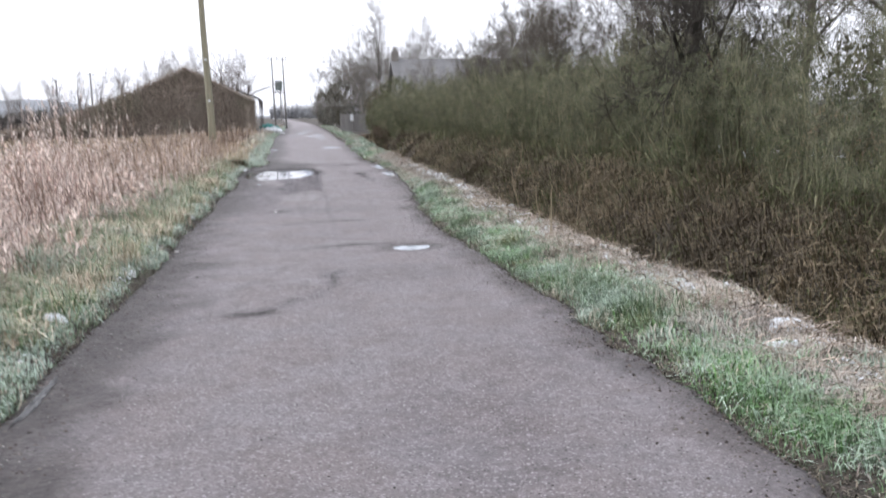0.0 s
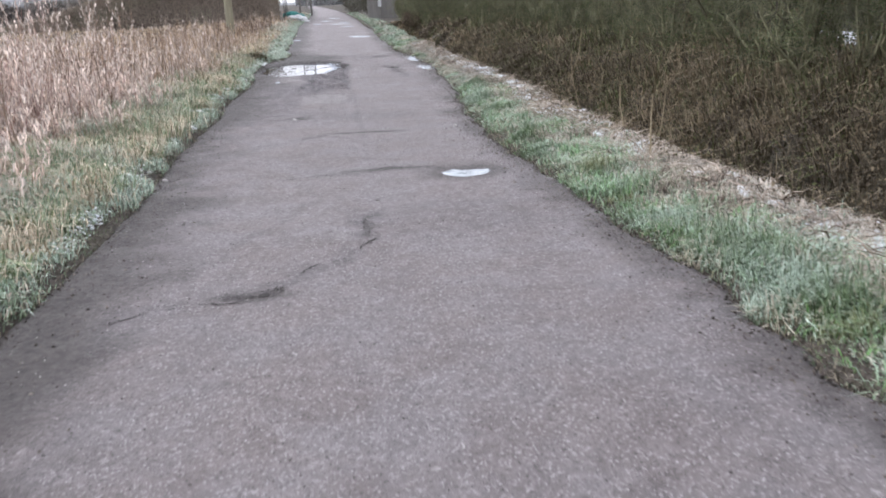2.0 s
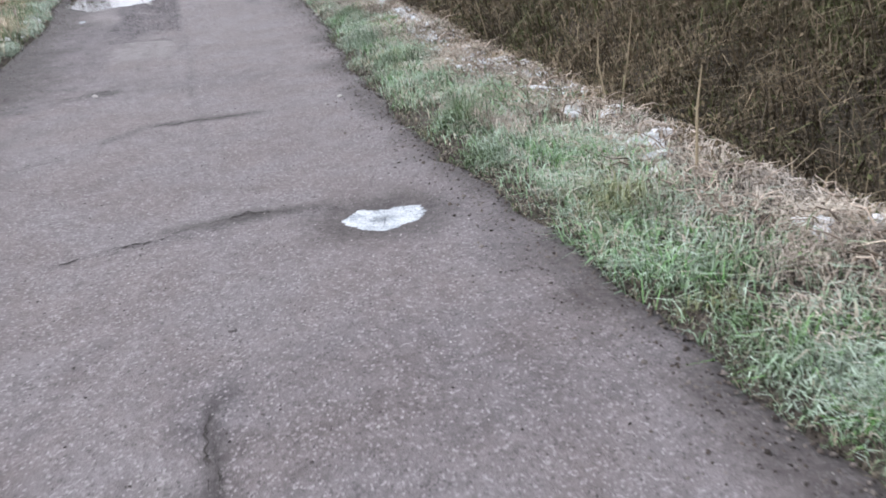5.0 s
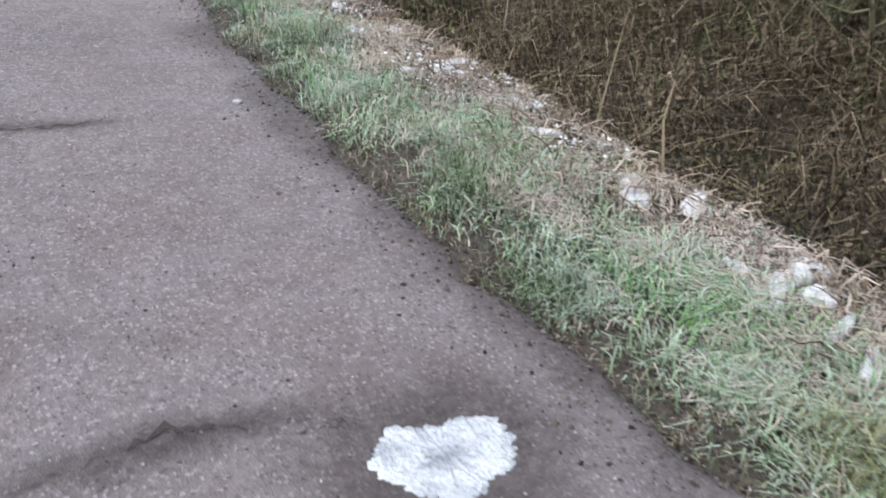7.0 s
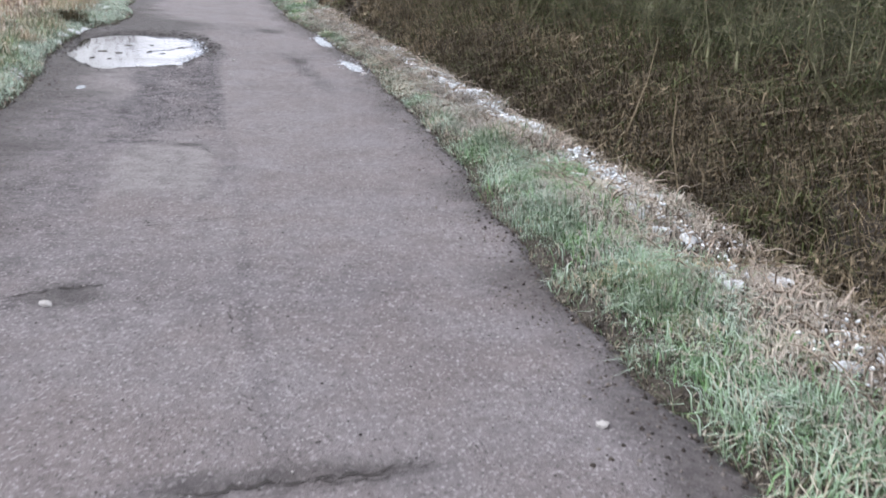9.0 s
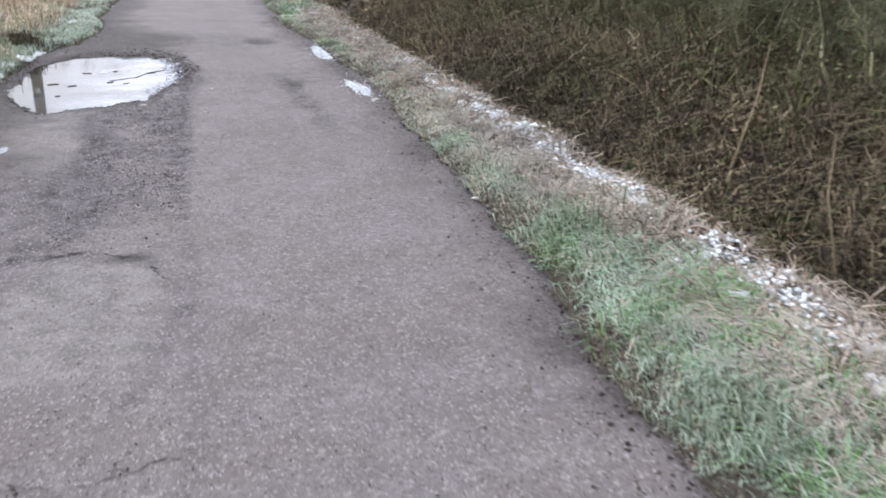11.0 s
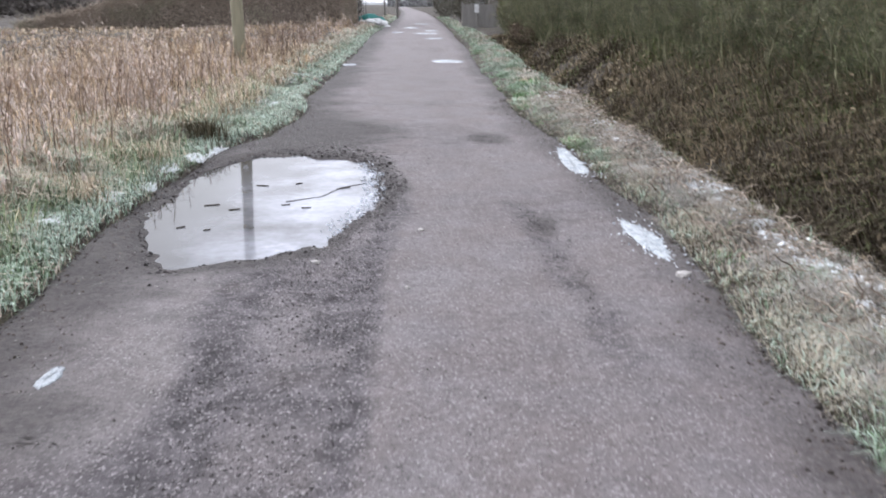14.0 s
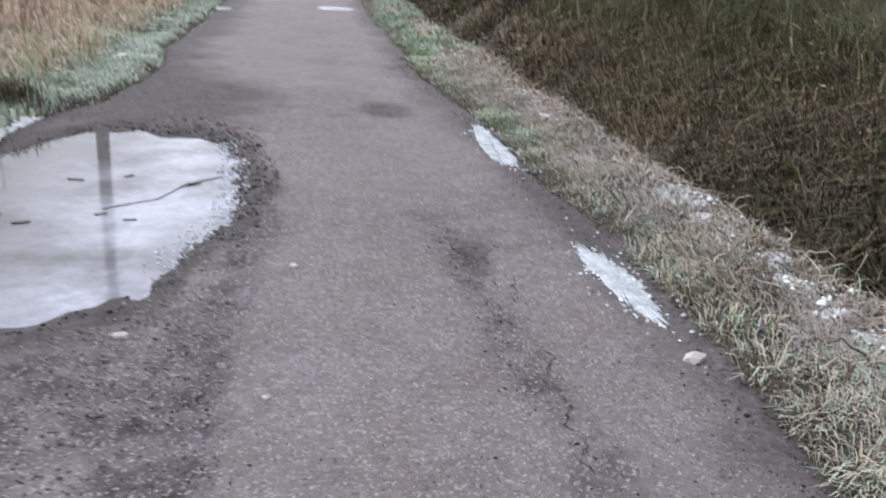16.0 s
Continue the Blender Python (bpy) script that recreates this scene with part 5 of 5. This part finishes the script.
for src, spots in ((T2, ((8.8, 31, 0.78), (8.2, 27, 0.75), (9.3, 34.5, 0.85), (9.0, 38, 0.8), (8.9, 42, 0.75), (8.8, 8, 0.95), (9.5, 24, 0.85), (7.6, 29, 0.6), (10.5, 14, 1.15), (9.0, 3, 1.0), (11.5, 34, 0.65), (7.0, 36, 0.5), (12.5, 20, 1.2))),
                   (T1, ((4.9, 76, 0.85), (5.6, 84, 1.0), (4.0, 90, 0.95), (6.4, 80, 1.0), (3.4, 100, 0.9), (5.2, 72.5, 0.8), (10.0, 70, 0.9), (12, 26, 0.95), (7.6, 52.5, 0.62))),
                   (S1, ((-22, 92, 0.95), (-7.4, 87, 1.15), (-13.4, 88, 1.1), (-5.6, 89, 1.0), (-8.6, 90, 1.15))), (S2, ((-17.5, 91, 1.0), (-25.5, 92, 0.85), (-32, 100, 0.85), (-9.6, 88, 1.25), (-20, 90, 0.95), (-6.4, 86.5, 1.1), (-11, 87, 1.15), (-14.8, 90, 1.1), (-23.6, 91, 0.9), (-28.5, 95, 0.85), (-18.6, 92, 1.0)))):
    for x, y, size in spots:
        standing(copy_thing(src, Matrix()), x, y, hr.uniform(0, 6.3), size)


# ---- wooden pole beside the lane ----
def utility_pole(x, y):
    base = tagged(new("utility_pole"), "tall weathered greenish wooden utility pole among weeds", "utility pole")
    zs = np.linspace(-0.3, 8.6, 14)
    part("shaft", pipe([(0.012 * math.sin(z) - 0.018 * z, 0, z) for z in zs], [0.150 - 0.0055 * (z + 0.3) for z in zs], 14), POLE_WOOD, base, smooth=True)
    part("notice_plate", box(0.02 - 0.018 * 2.0, -0.150, 2.02, 0.11, 0.012, 0.07, 0.004), PLASTIC, base, "small white metal plate")
    part("notice_plate", box(0.0 - 0.018 * 3.6, -0.140, 3.65, 0.10, 0.012, 0.06, 0.004), PLASTIC, base, "small white metal plate")
    part("cable_guard", pipe([(0.10, -0.08, 0.0), (0.06, -0.07, 2.2)], [0.035, 0.032], 8), POLE_WOOD, base, "narrow wooden cable cover")
    part("crossarm", box(-0.15, 0, 8.3, 1.3, 0.09, 0.11, 0.008), HAZED_POLE, base)
    for dx in (-0.6, -0.15, 0.35):
        part("insulator", pipe([(dx - 0.05, 0, 8.36), (dx - 0.05, 0, 8.42), (dx - 0.05, 0, 8.44), (dx - 0.05, 0, 8.52)], [0.03, 0.05, 0.035, 0.04], 8), PORCELAIN, base)
    base.location = (x, y, float(ground_height(x, y)))
    return base


utility_pole(-3.75, 36.0)


def transformer_pole(x, y):
    base = tagged(new("transformer_pole"), "twin-pole electricity support carrying a grey transformer box", "electricity pole")
    for dx, lean in ((-0.66, 0.0), (0.66, -0.003)):
        part("pole", pipe([(dx, 0, -0.3), (dx - 0.05 + lean, 0, 4), (dx - 0.10, 0, 8.6)], [0.11, 0.095, 0.08], 10), HAZED_POLE, base, smooth=True)
    part("crossarm", box(-0.1, 0, 8.25, 2.4, 0.07, 0.07, 0.01), HAZED_POLE, base)
    part("platform", box(-0.05, 0, 4.35, 1.6, 0.6, 0.12, 0.01), HAZED_POLE, base)
    body = part("transformer_box", box(-0.05, -0.1, 5.15, 0.85, 0.7, 1.2, 0.05), GREY_PAINT, base, "grey-green transformer tank")
    for k in range(6):
        part("cooling_fin", box(-0.05 + (k - 2.5) * 0.13, -0.49, 5.1, 0.03, 0.10, 0.9, 0.005), GREY_PAINT, body)
    for dx in (-1.15, -0.1, 0.95):
        part("insulator", pipe([(dx, 0, 8.32), (dx, 0, 8.42), (dx, 0, 8.5), (dx, 0, 8.62)], [0.04, 0.08, 0.05, 0.06], 8), PORCELAIN, base)
    base.location = (x, y, 0)
    return base


transformer_pole(-2.95, 108)
FAR_POLE = tagged(new("telegraph_pole"), "distant slim wooden telegraph pole", "telegraph pole", "far telegraph poles")
part("shaft", pipe([(0, 0, -0.2), (0.05, 0, 4), (0.08, 0, 8.2)], [0.14, 0.12, 0.10], 8), HAZED_POLE, FAR_POLE)
part("crossarm", box(0.08, 0, 7.9, 1.2, 0.1, 0.12, 0.01), HAZED_POLE, FAR_POLE)
FAR_POLE.location = (-4.8, 180, 0)
for x, y in ((-6.6, 250), (-8.2, 330), (-40, 150), (-52, 150), (-30, 130)):
    copy_thing(FAR_POLE, Matrix.Translation((x, y, 0)))


# ---- derelict barn ----
def prism(profile, y0, y1):
    bm = bmesh.new()
    a = [bm.verts.new((x, y0, z)) for x, z in profile]
    b = [bm.verts.new((x, y1, z)) for x, z in profile]
    bm.faces.new(a)
    bm.faces.new(b[::-1])
    for i in range(len(profile)):
        j = (i + 1) % len(profile)
        bm.faces.new((a[j], a[i], b[i], b[j]))
    return bm


def barn():
    base = tagged(new("barn"), "derelict rust-brown barn overgrown with dead creeper", "barn")
    y0, y1 = 72.0, 84.0
    part("gable_wall", prism([(-13.0, -0.2), (-4.9, -0.2), (-4.9, 3.0), (-9.3, 5.2), (-13.0, 3.7)], y0, y0 + 0.25), RUST, base, "rusty brown gable cladding")
    part("side_wall", box(-4.98, (y0 + y1) / 2 + 0.1, 1.4, 0.16, y1 - y0 - 0.3, 3.1), RUST, base)
    part("roof", prism([(-9.3, 5.38), (-4.6, 3.03), (-4.6, 2.91), (-9.3, 5.24)], y0 - 0.2, y1), RUST, base, "sagging brown roof slope")
    part("roof", prism([(-9.3, 5.38), (-9.3, 5.24), (-13.2, 3.46), (-13.2, 3.58)], y0 - 0.2, y1), RUST, base, "sagging brown roof slope")
    part("lean_to", prism([(-25.0, -0.3), (-13.05, -0.3), (-13.05, 3.70), (-16.5, 2.45), (-21.0, 1.05), (-25.0, 0.2)], y0 + 0.3, y1), RUST, base, "low collapsed lean-to")
    part("rear_wall", prism([(-13.0, -0.2), (-4.9, -0.2), (-4.9, 2.9), (-9.3, 5.1), (-13.0, 3.4)], y1 - 0.3, y1 - 0.1), RUST, base)
    r = np.random.default_rng(401)
    n = 40000
    x = r.uniform(-25.2, -4.6, n)
    top = np.interp(x, [-25, -21, -16.5, -13, -9.3, -4.8], [0.2, 1.05, 2.5, 3.8, 5.4, 3.05])
    z = top * r.uniform(0.0, 1.0, n) ** 0.8 + 0.10 * r.normal(size=n)
    y = y0 - np.abs(r.normal(0, 0.12, n)) - 0.05
    up = z > top - 0.06
    y = np.where(up & (r.uniform(size=n) < 0.6), r.uniform(y0 - 0.3, y0 + 4, n), y)
    # dead creeper browns, lightened in the colour for haze over the barn
    c = lerp((0.31, 0.26, 0.215), (0.46, 0.39, 0.325), np.clip(0.5 + 0.4 * rough_noise(x, z, 0.9, 44) + 0.25 * r.normal(size=n), 0, 1))
    greenish = rough_noise(x, z, 0.55, 45) > 0.35
    c = np.where(greenish[:, None] & (r.uniform(size=(n, 1)) < 0.5), np.array((0.33, 0.31, 0.235)), c)
    p = np.c_[x, y, np.maximum(z, 0.02)]
    way = r.normal(0, 0.5, (n, 3)) + [0, -0.1, 0.35]
    eave = r.uniform(size=n) < 0.12
    y = np.where(eave, y0 - 0.24 - np.abs(r.normal(0, 0.04, n)), y)
    p[eave] = np.c_[x, y, top + 0.10 * r.normal(size=n)][eave]
    flank = r.uniform(size=n) < 0.16
    p[flank] = np.c_[np.full(flank.sum(), -4.85) + np.abs(r.normal(0, 0.12, flank.sum())), r.uniform(y0, y1, flank.sum()), r.uniform(0.02, 3.05, flank.sum())]
    creeper = joined(leaves(p, r.uniform(0.03, 0.085, n), c), sticks(p[:7000], p[:7000] + way[:7000] * 0.55, np.full(7000, 0.014), np.full(7000, 0.005), c[:7000]))
    mesh_part("creeper", arrays("creeper", *creeper[:3], CREEPER, creeper[3]), base, "tangle of dead brown creeper")
    return base


barn()


def portal_frame():
    base = tagged(new("portal_frame"), "bare rusted tube frame beside the barn", "frame", "bare barn frames")
    part("post", pipe([(0, 0, -0.2), (0, 0, 2.7), (-0.06, 0, 2.9), (-0.2, 0, 3.0)], [0.055] * 4, 8), STEEL, base)
    part("rafter", pipe([(-0.2, 0, 3.0), (-2.0, 0, 3.75)], [0.05, 0.05], 8), STEEL, base)
    return base


frame_one = portal_frame()
frame_one.location = (-3.55, 70.5, 0)
for x, y in ((-3.6, 73.5), (-3.7, 77), (-3.8, 81)):
    copy_thing(frame_one, Matrix.Translation((x, y, 0)))
purlin = tagged(new("purlin"), "long rusted rail joining the barn frames", "rail")
part("rail", pipe([(-3.66, 70.3, 2.96), (-3.95, 81.2, 2.96)], [0.045, 0.045], 6), STEEL, purlin)


def sack(x, y, size, seed, mat, label):
    r = np.random.default_rng(seed)
    bm = bmesh.new()
    bmesh.ops.create_icosphere(bm, subdivisions=2, radius=1)
    for v in bm.verts:
        k = 1 + 0.22 * noise.noise(v.co * 1.7 + Vector((seed, 0, 0)))
        v.co = Vector((v.co.x * size * k, v.co.y * size * 0.7 * k, max(v.co.z, -0.55) * size * 0.6 * k))
    me = bpy.data.meshes.new("rubbish_sack")
    bm.to_mesh(me)
    bm.free()
    me.materials.append(mat)
    ob = new("rubbish_sack", me)
    ob.location = (x, y, float(ground_height(x, y)) + size * 0.36)
    ob.rotation_euler = (0, 0, r.uniform(0, 6))
    return tagged(ob, label, "sack", "dumped sacks")


for k, (x, y, size) in enumerate(((-2.75, 76.3, 0.5), (-3.2, 75.6, 0.42), (-2.3, 76.0, 0.40), (-3.7, 75.9, 0.34), (-2.0, 75.4, 0.28))):
    sack(x, y, size, 500 + k, PLASTIC, "dumped white plastic sack on the grass")
sack(-3.3, 77.2, 0.8, 510, TEAL, "heap of teal green netting")
sack(-2.75, 77.6, 0.65, 511, TEAL, "heap of teal green netting")


# ---- house behind the hedge ----
def house():
    base = tagged(new("house"), "low brick house with a grey slate roof behind the hedge", "house")
    x0, x1, y0, y1 = 6.1, 14.6, 55.5, 62.0
    ym = (y0 + y1) / 2
    part("wall", box((x0 + x1) / 2, y0 + 0.1, 1.2, x1 - x0, 0.2, 2.8), BRICK, base)
    part("wall", box((x0 + x1) / 2, y1 - 0.1, 1.2, x1 - x0, 0.2, 2.8), BRICK, base)
    for x in (x0 + 0.1, x1 - 0.1):
        bm = bmesh.new()
        prof = [(y0 + 0.2, -0.2), (y1 - 0.2, -0.2), (y1 - 0.2, 2.6), (ym, 4.75), (y0 + 0.2, 2.6)]
        a = [bm.verts.new((x - 0.1, py, pz)) for py, pz in prof]
        b = [bm.verts.new((x + 0.1, py, pz)) for py, pz in prof]
        bm.faces.new(a[::-1]), bm.faces.new(b)
        for i in range(5):
            j = (i + 1) % 5
            bm.faces.new((a[i], a[j], b[j], b[i]))
        part("gable", bm, BRICK, base)
    for s, ya in ((1, y0 - 0.3), (-1, y1 + 0.3)):
        bm = bmesh.new()
        lo = 2.35
        pts = [(x0 - 0.2, ya, lo), (x1 + 0.2, ya, lo), (x1 + 0.2, ym, 4.95), (x0 - 0.2, ym, 4.95)]
        t = [bm.verts.new(p) for p in pts]
        u2 = [bm.verts.new((p[0], p[1], p[2] + 0.14)) for p in pts]
        bm.faces.new(t), bm.faces.new(u2[::-1])
        for i in range(4):
            j = (i + 1) % 4
            bm.faces.new((t[j], t[i], u2[i], u2[j]))
        roof = part("roof", bm, SLATE, base, "grey slate roof slope")
    stack = part("chimney", box(x0 + 0.10, ym, 5.0, 0.46, 0.46, 1.3, 0.02), BRICK, base, "brick chimney stack")
    part("chimney_pot", pipe([(x0 + 0.10, ym, 5.64), (x0 + 0.10, ym, 5.9)], [0.12, 0.10], 8), BRICK, stack)
    for x in (8.2, 12.2):
        w = part("window", box(x, y0 - 0.015, 1.5, 1.1, 0.05, 1.0, 0.01), PLASTIC, base, "white window frame")
        part("pane", box(x, y0 - 0.045, 1.5, 0.92, 0.012, 0.82), WATER, w)
    return base


house()


# ---- by the far gateway on the verge ----
def panel(x, y, w, h, mat, label, turn):
    base = tagged(new("fence_panel"), label, "fence panel", "gateway panels")
    part("sheet", box(0, 0, h / 2, w, 0.04, h, 0.008), mat, base)
    for dx in (-w / 2, w / 2):
        part("post", box(dx, 0.05, h / 2 + 0.05, 0.08, 0.08, h + 0.2, 0.008), HAZED_POLE, base)
    base.matrix_basis = Matrix.Translation((x, y, float(ground_height(x, y)) - 0.02)) @ Matrix.Rotation(turn, 4, "Z")
    return base


panel(3.3, 70.0, 0.9, 1.4, HAZED_POLE, "grey boarded panel beside a gateway", 0.15)
panel(4.4, 70.2, 1.1, 1.4, HAZED_POLE, "dark boarded panel beside a gateway", 0.05)
notice = tagged(new("notice_board"), "white notice on a dark post by the gateway", "sign")
part("board", box(0, -0.05, 1.2, 0.26, 0.02, 0.5, 0.004), PLASTIC, notice)
part("post", box(0, 0, 0.8, 0.08, 0.08, 1.75, 0.006), HAZED_POLE, notice)
notice.location = (3.7, 69.5, float(ground_height(3.7, 69.5)) - 0.05)


def low_bush(n, cx, cy, rx, ry_, h, seed, dark, light, size):
    r = np.random.default_rng(seed)
    v = r.normal(size=(n, 3))
    v /= np.linalg.norm(v, axis=1, keepdims=True)
    rad = r.uniform(0.55, 1.0, n) ** 0.5 * (1 + 0.22 * rough_noise(np.arctan2(v[:, 1], v[:, 0]) * 2, v[:, 2] * 3, 1.0, seed))
    p = np.c_[cx + v[:, 0] * rx * rad, cy + v[:, 1] * ry_ * rad, h * (0.48 + 0.52 * v[:, 2] * rad)]
    p[:, 2] = np.maximum(p[:, 2], 0.03)
    c = lerp(dark, light, np.clip(0.5 + 0.35 * r.normal(size=n), 0, 1))
    way = r.normal(0, 0.4, (n // 3, 3)) + [0, 0, 0.5]
    q = p[: n // 3]
    return joined(leaves(p, r.uniform(0.5, 1.2, n) * size, c), sticks(q, q + way * size * 5, np.full(len(q), size * 0.10), np.full(len(q), size * 0.04), c[: n // 3] * 0.9))


def bush(label, *args):
    m = low_bush(*args)
    tagged(new("bush", arrays("bush", *m[:3], TWIG, m[3])), label, "bush")


OLIVE, DARK_OLIVE, EARTH = (0.18, 0.185, 0.10), (0.070, 0.074, 0.042), (0.20, 0.150, 0.11)
bush("dark evergreen bush beside the lane", 5000, 4.6, 92, 2.4, 6.0, 5.2, 601, (0.065, 0.062, 0.048), (0.15, 0.142, 0.110), 0.12)
bush("dark evergreen bush beside the lane", 4500, 3.4, 118, 2.2, 9.0, 5.0, 602, (0.075, 0.072, 0.058), (0.165, 0.155, 0.125), 0.14)
bush("brown leafless bush behind a gateway", 4500, 6.0, 66, 1.5, 3.0, 3.4, 603, DARK_OLIVE, EARTH, 0.07)
bush("olive bush at the end of the hedge", 6500, 5.7, 52, 1.5, 2.6, 3.5, 604, DARK_OLIVE, OLIVE, 0.06)
bush("low rusty brown bramble clump", 3500, 4.5, 50.5, 0.7, 2.4, 0.8, 605, (0.07, 0.054, 0.040), (0.18, 0.140, 0.10), 0.05)
bush("round dark bush on the verge", 3500, 4.9, 58.5, 0.8, 1.2, 2.0, 606, DARK_OLIVE, OLIVE, 0.05)


def hedgerow(name, x0, x1, y, h, seed, n, size, dark, light, label):
    r = np.random.default_rng(seed)
    x = r.uniform(x0, x1, n)
    top = h * (0.8 + 0.25 * rough_noise(x, x * 0, 0.08, seed) + 0.15 * rough_noise(x, x * 0, 0.5, seed + 1))
    p = np.c_[x, y + r.normal(0, 1.0, n), np.maximum(0.1, top * r.uniform(0, 1, n) ** 0.7)]
    c = lerp(dark, light, r.uniform(size=n))
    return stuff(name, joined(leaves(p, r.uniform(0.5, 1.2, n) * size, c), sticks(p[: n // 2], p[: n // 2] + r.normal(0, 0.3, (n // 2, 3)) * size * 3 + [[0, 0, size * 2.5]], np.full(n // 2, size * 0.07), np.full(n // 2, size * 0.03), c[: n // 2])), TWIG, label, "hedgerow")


hedgerow("far_hedgerow", -110, -9, 150, 3.2, 701, 7000, 0.45, (0.10, 0.095, 0.085), (0.19, 0.18, 0.16), "distant dark hedgerow across the fields")
hedgerow("field_hedge", -80, -27, 120, 2.6, 702, 7000, 0.35, (0.10, 0.09, 0.085), (0.19, 0.17, 0.155), "dark brown hedge along the field edge")
# the copse's pale grey leaf colours hold the haze of distance
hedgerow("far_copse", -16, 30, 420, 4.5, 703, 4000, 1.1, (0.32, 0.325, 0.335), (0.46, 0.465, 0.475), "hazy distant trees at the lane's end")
hedgerow("back_thicket", 9, 26, 44, 3.6, 704, 9000, 0.22, (0.045, 0.042, 0.028), (0.11, 0.10, 0.065), "brown thicket behind the hedge")


def long_thicket(x, y0, y1, h, seed, n, size):
    r = np.random.default_rng(seed)
    y = r.uniform(y0, y1, n)
    y = np.where((y > 12.2) & (y < 16.5), y + 9, y)
    top = h * (0.85 + 0.3 * rough_noise(y, y * 0, 0.25, seed))
    p = np.c_[x + r.normal(0, 0.5, n), y, np.maximum(0.2, top * r.uniform(0, 1, n) ** 0.8)]
    c = lerp((0.085, 0.080, 0.052), (0.19, 0.18, 0.11), r.uniform(size=n))
    m = n // 2
    return stuff("thicket", joined(leaves(p, r.uniform(0.5, 1.2, n) * size, c), sticks(p[:m], p[:m] + r.normal(0, 0.22, (m, 3)) + [[0, 0, 0.45]], np.full(m, 0.007), np.full(m, 0.002), c[:m])), TWIG, "dense mossy brown thicket behind the hedge", "thicket")


long_thicket(8.3, -4, 50, 2.9, 711, 26000, 0.075)

# ---- distant hills ----
hx = np.linspace(-900, 900, 120)
hy = np.linspace(0, 1, 7)
gxx, gyy = np.meshgrid(hx, hy)
rise = (24 + 12 * rough_noise(gxx, gxx * 0, 0.006, 801) + 5 * rough_noise(gxx, gxx * 0, 0.02, 802)) * (0.25 + 0.75 * smooth_step(-100, -350, gxx))
co = np.stack([gxx, 850 + gyy * 260, rise * np.sin(gyy * math.pi) - 2], -1).reshape(-1, 3)
f, s = grid_faces(len(hy), len(hx))
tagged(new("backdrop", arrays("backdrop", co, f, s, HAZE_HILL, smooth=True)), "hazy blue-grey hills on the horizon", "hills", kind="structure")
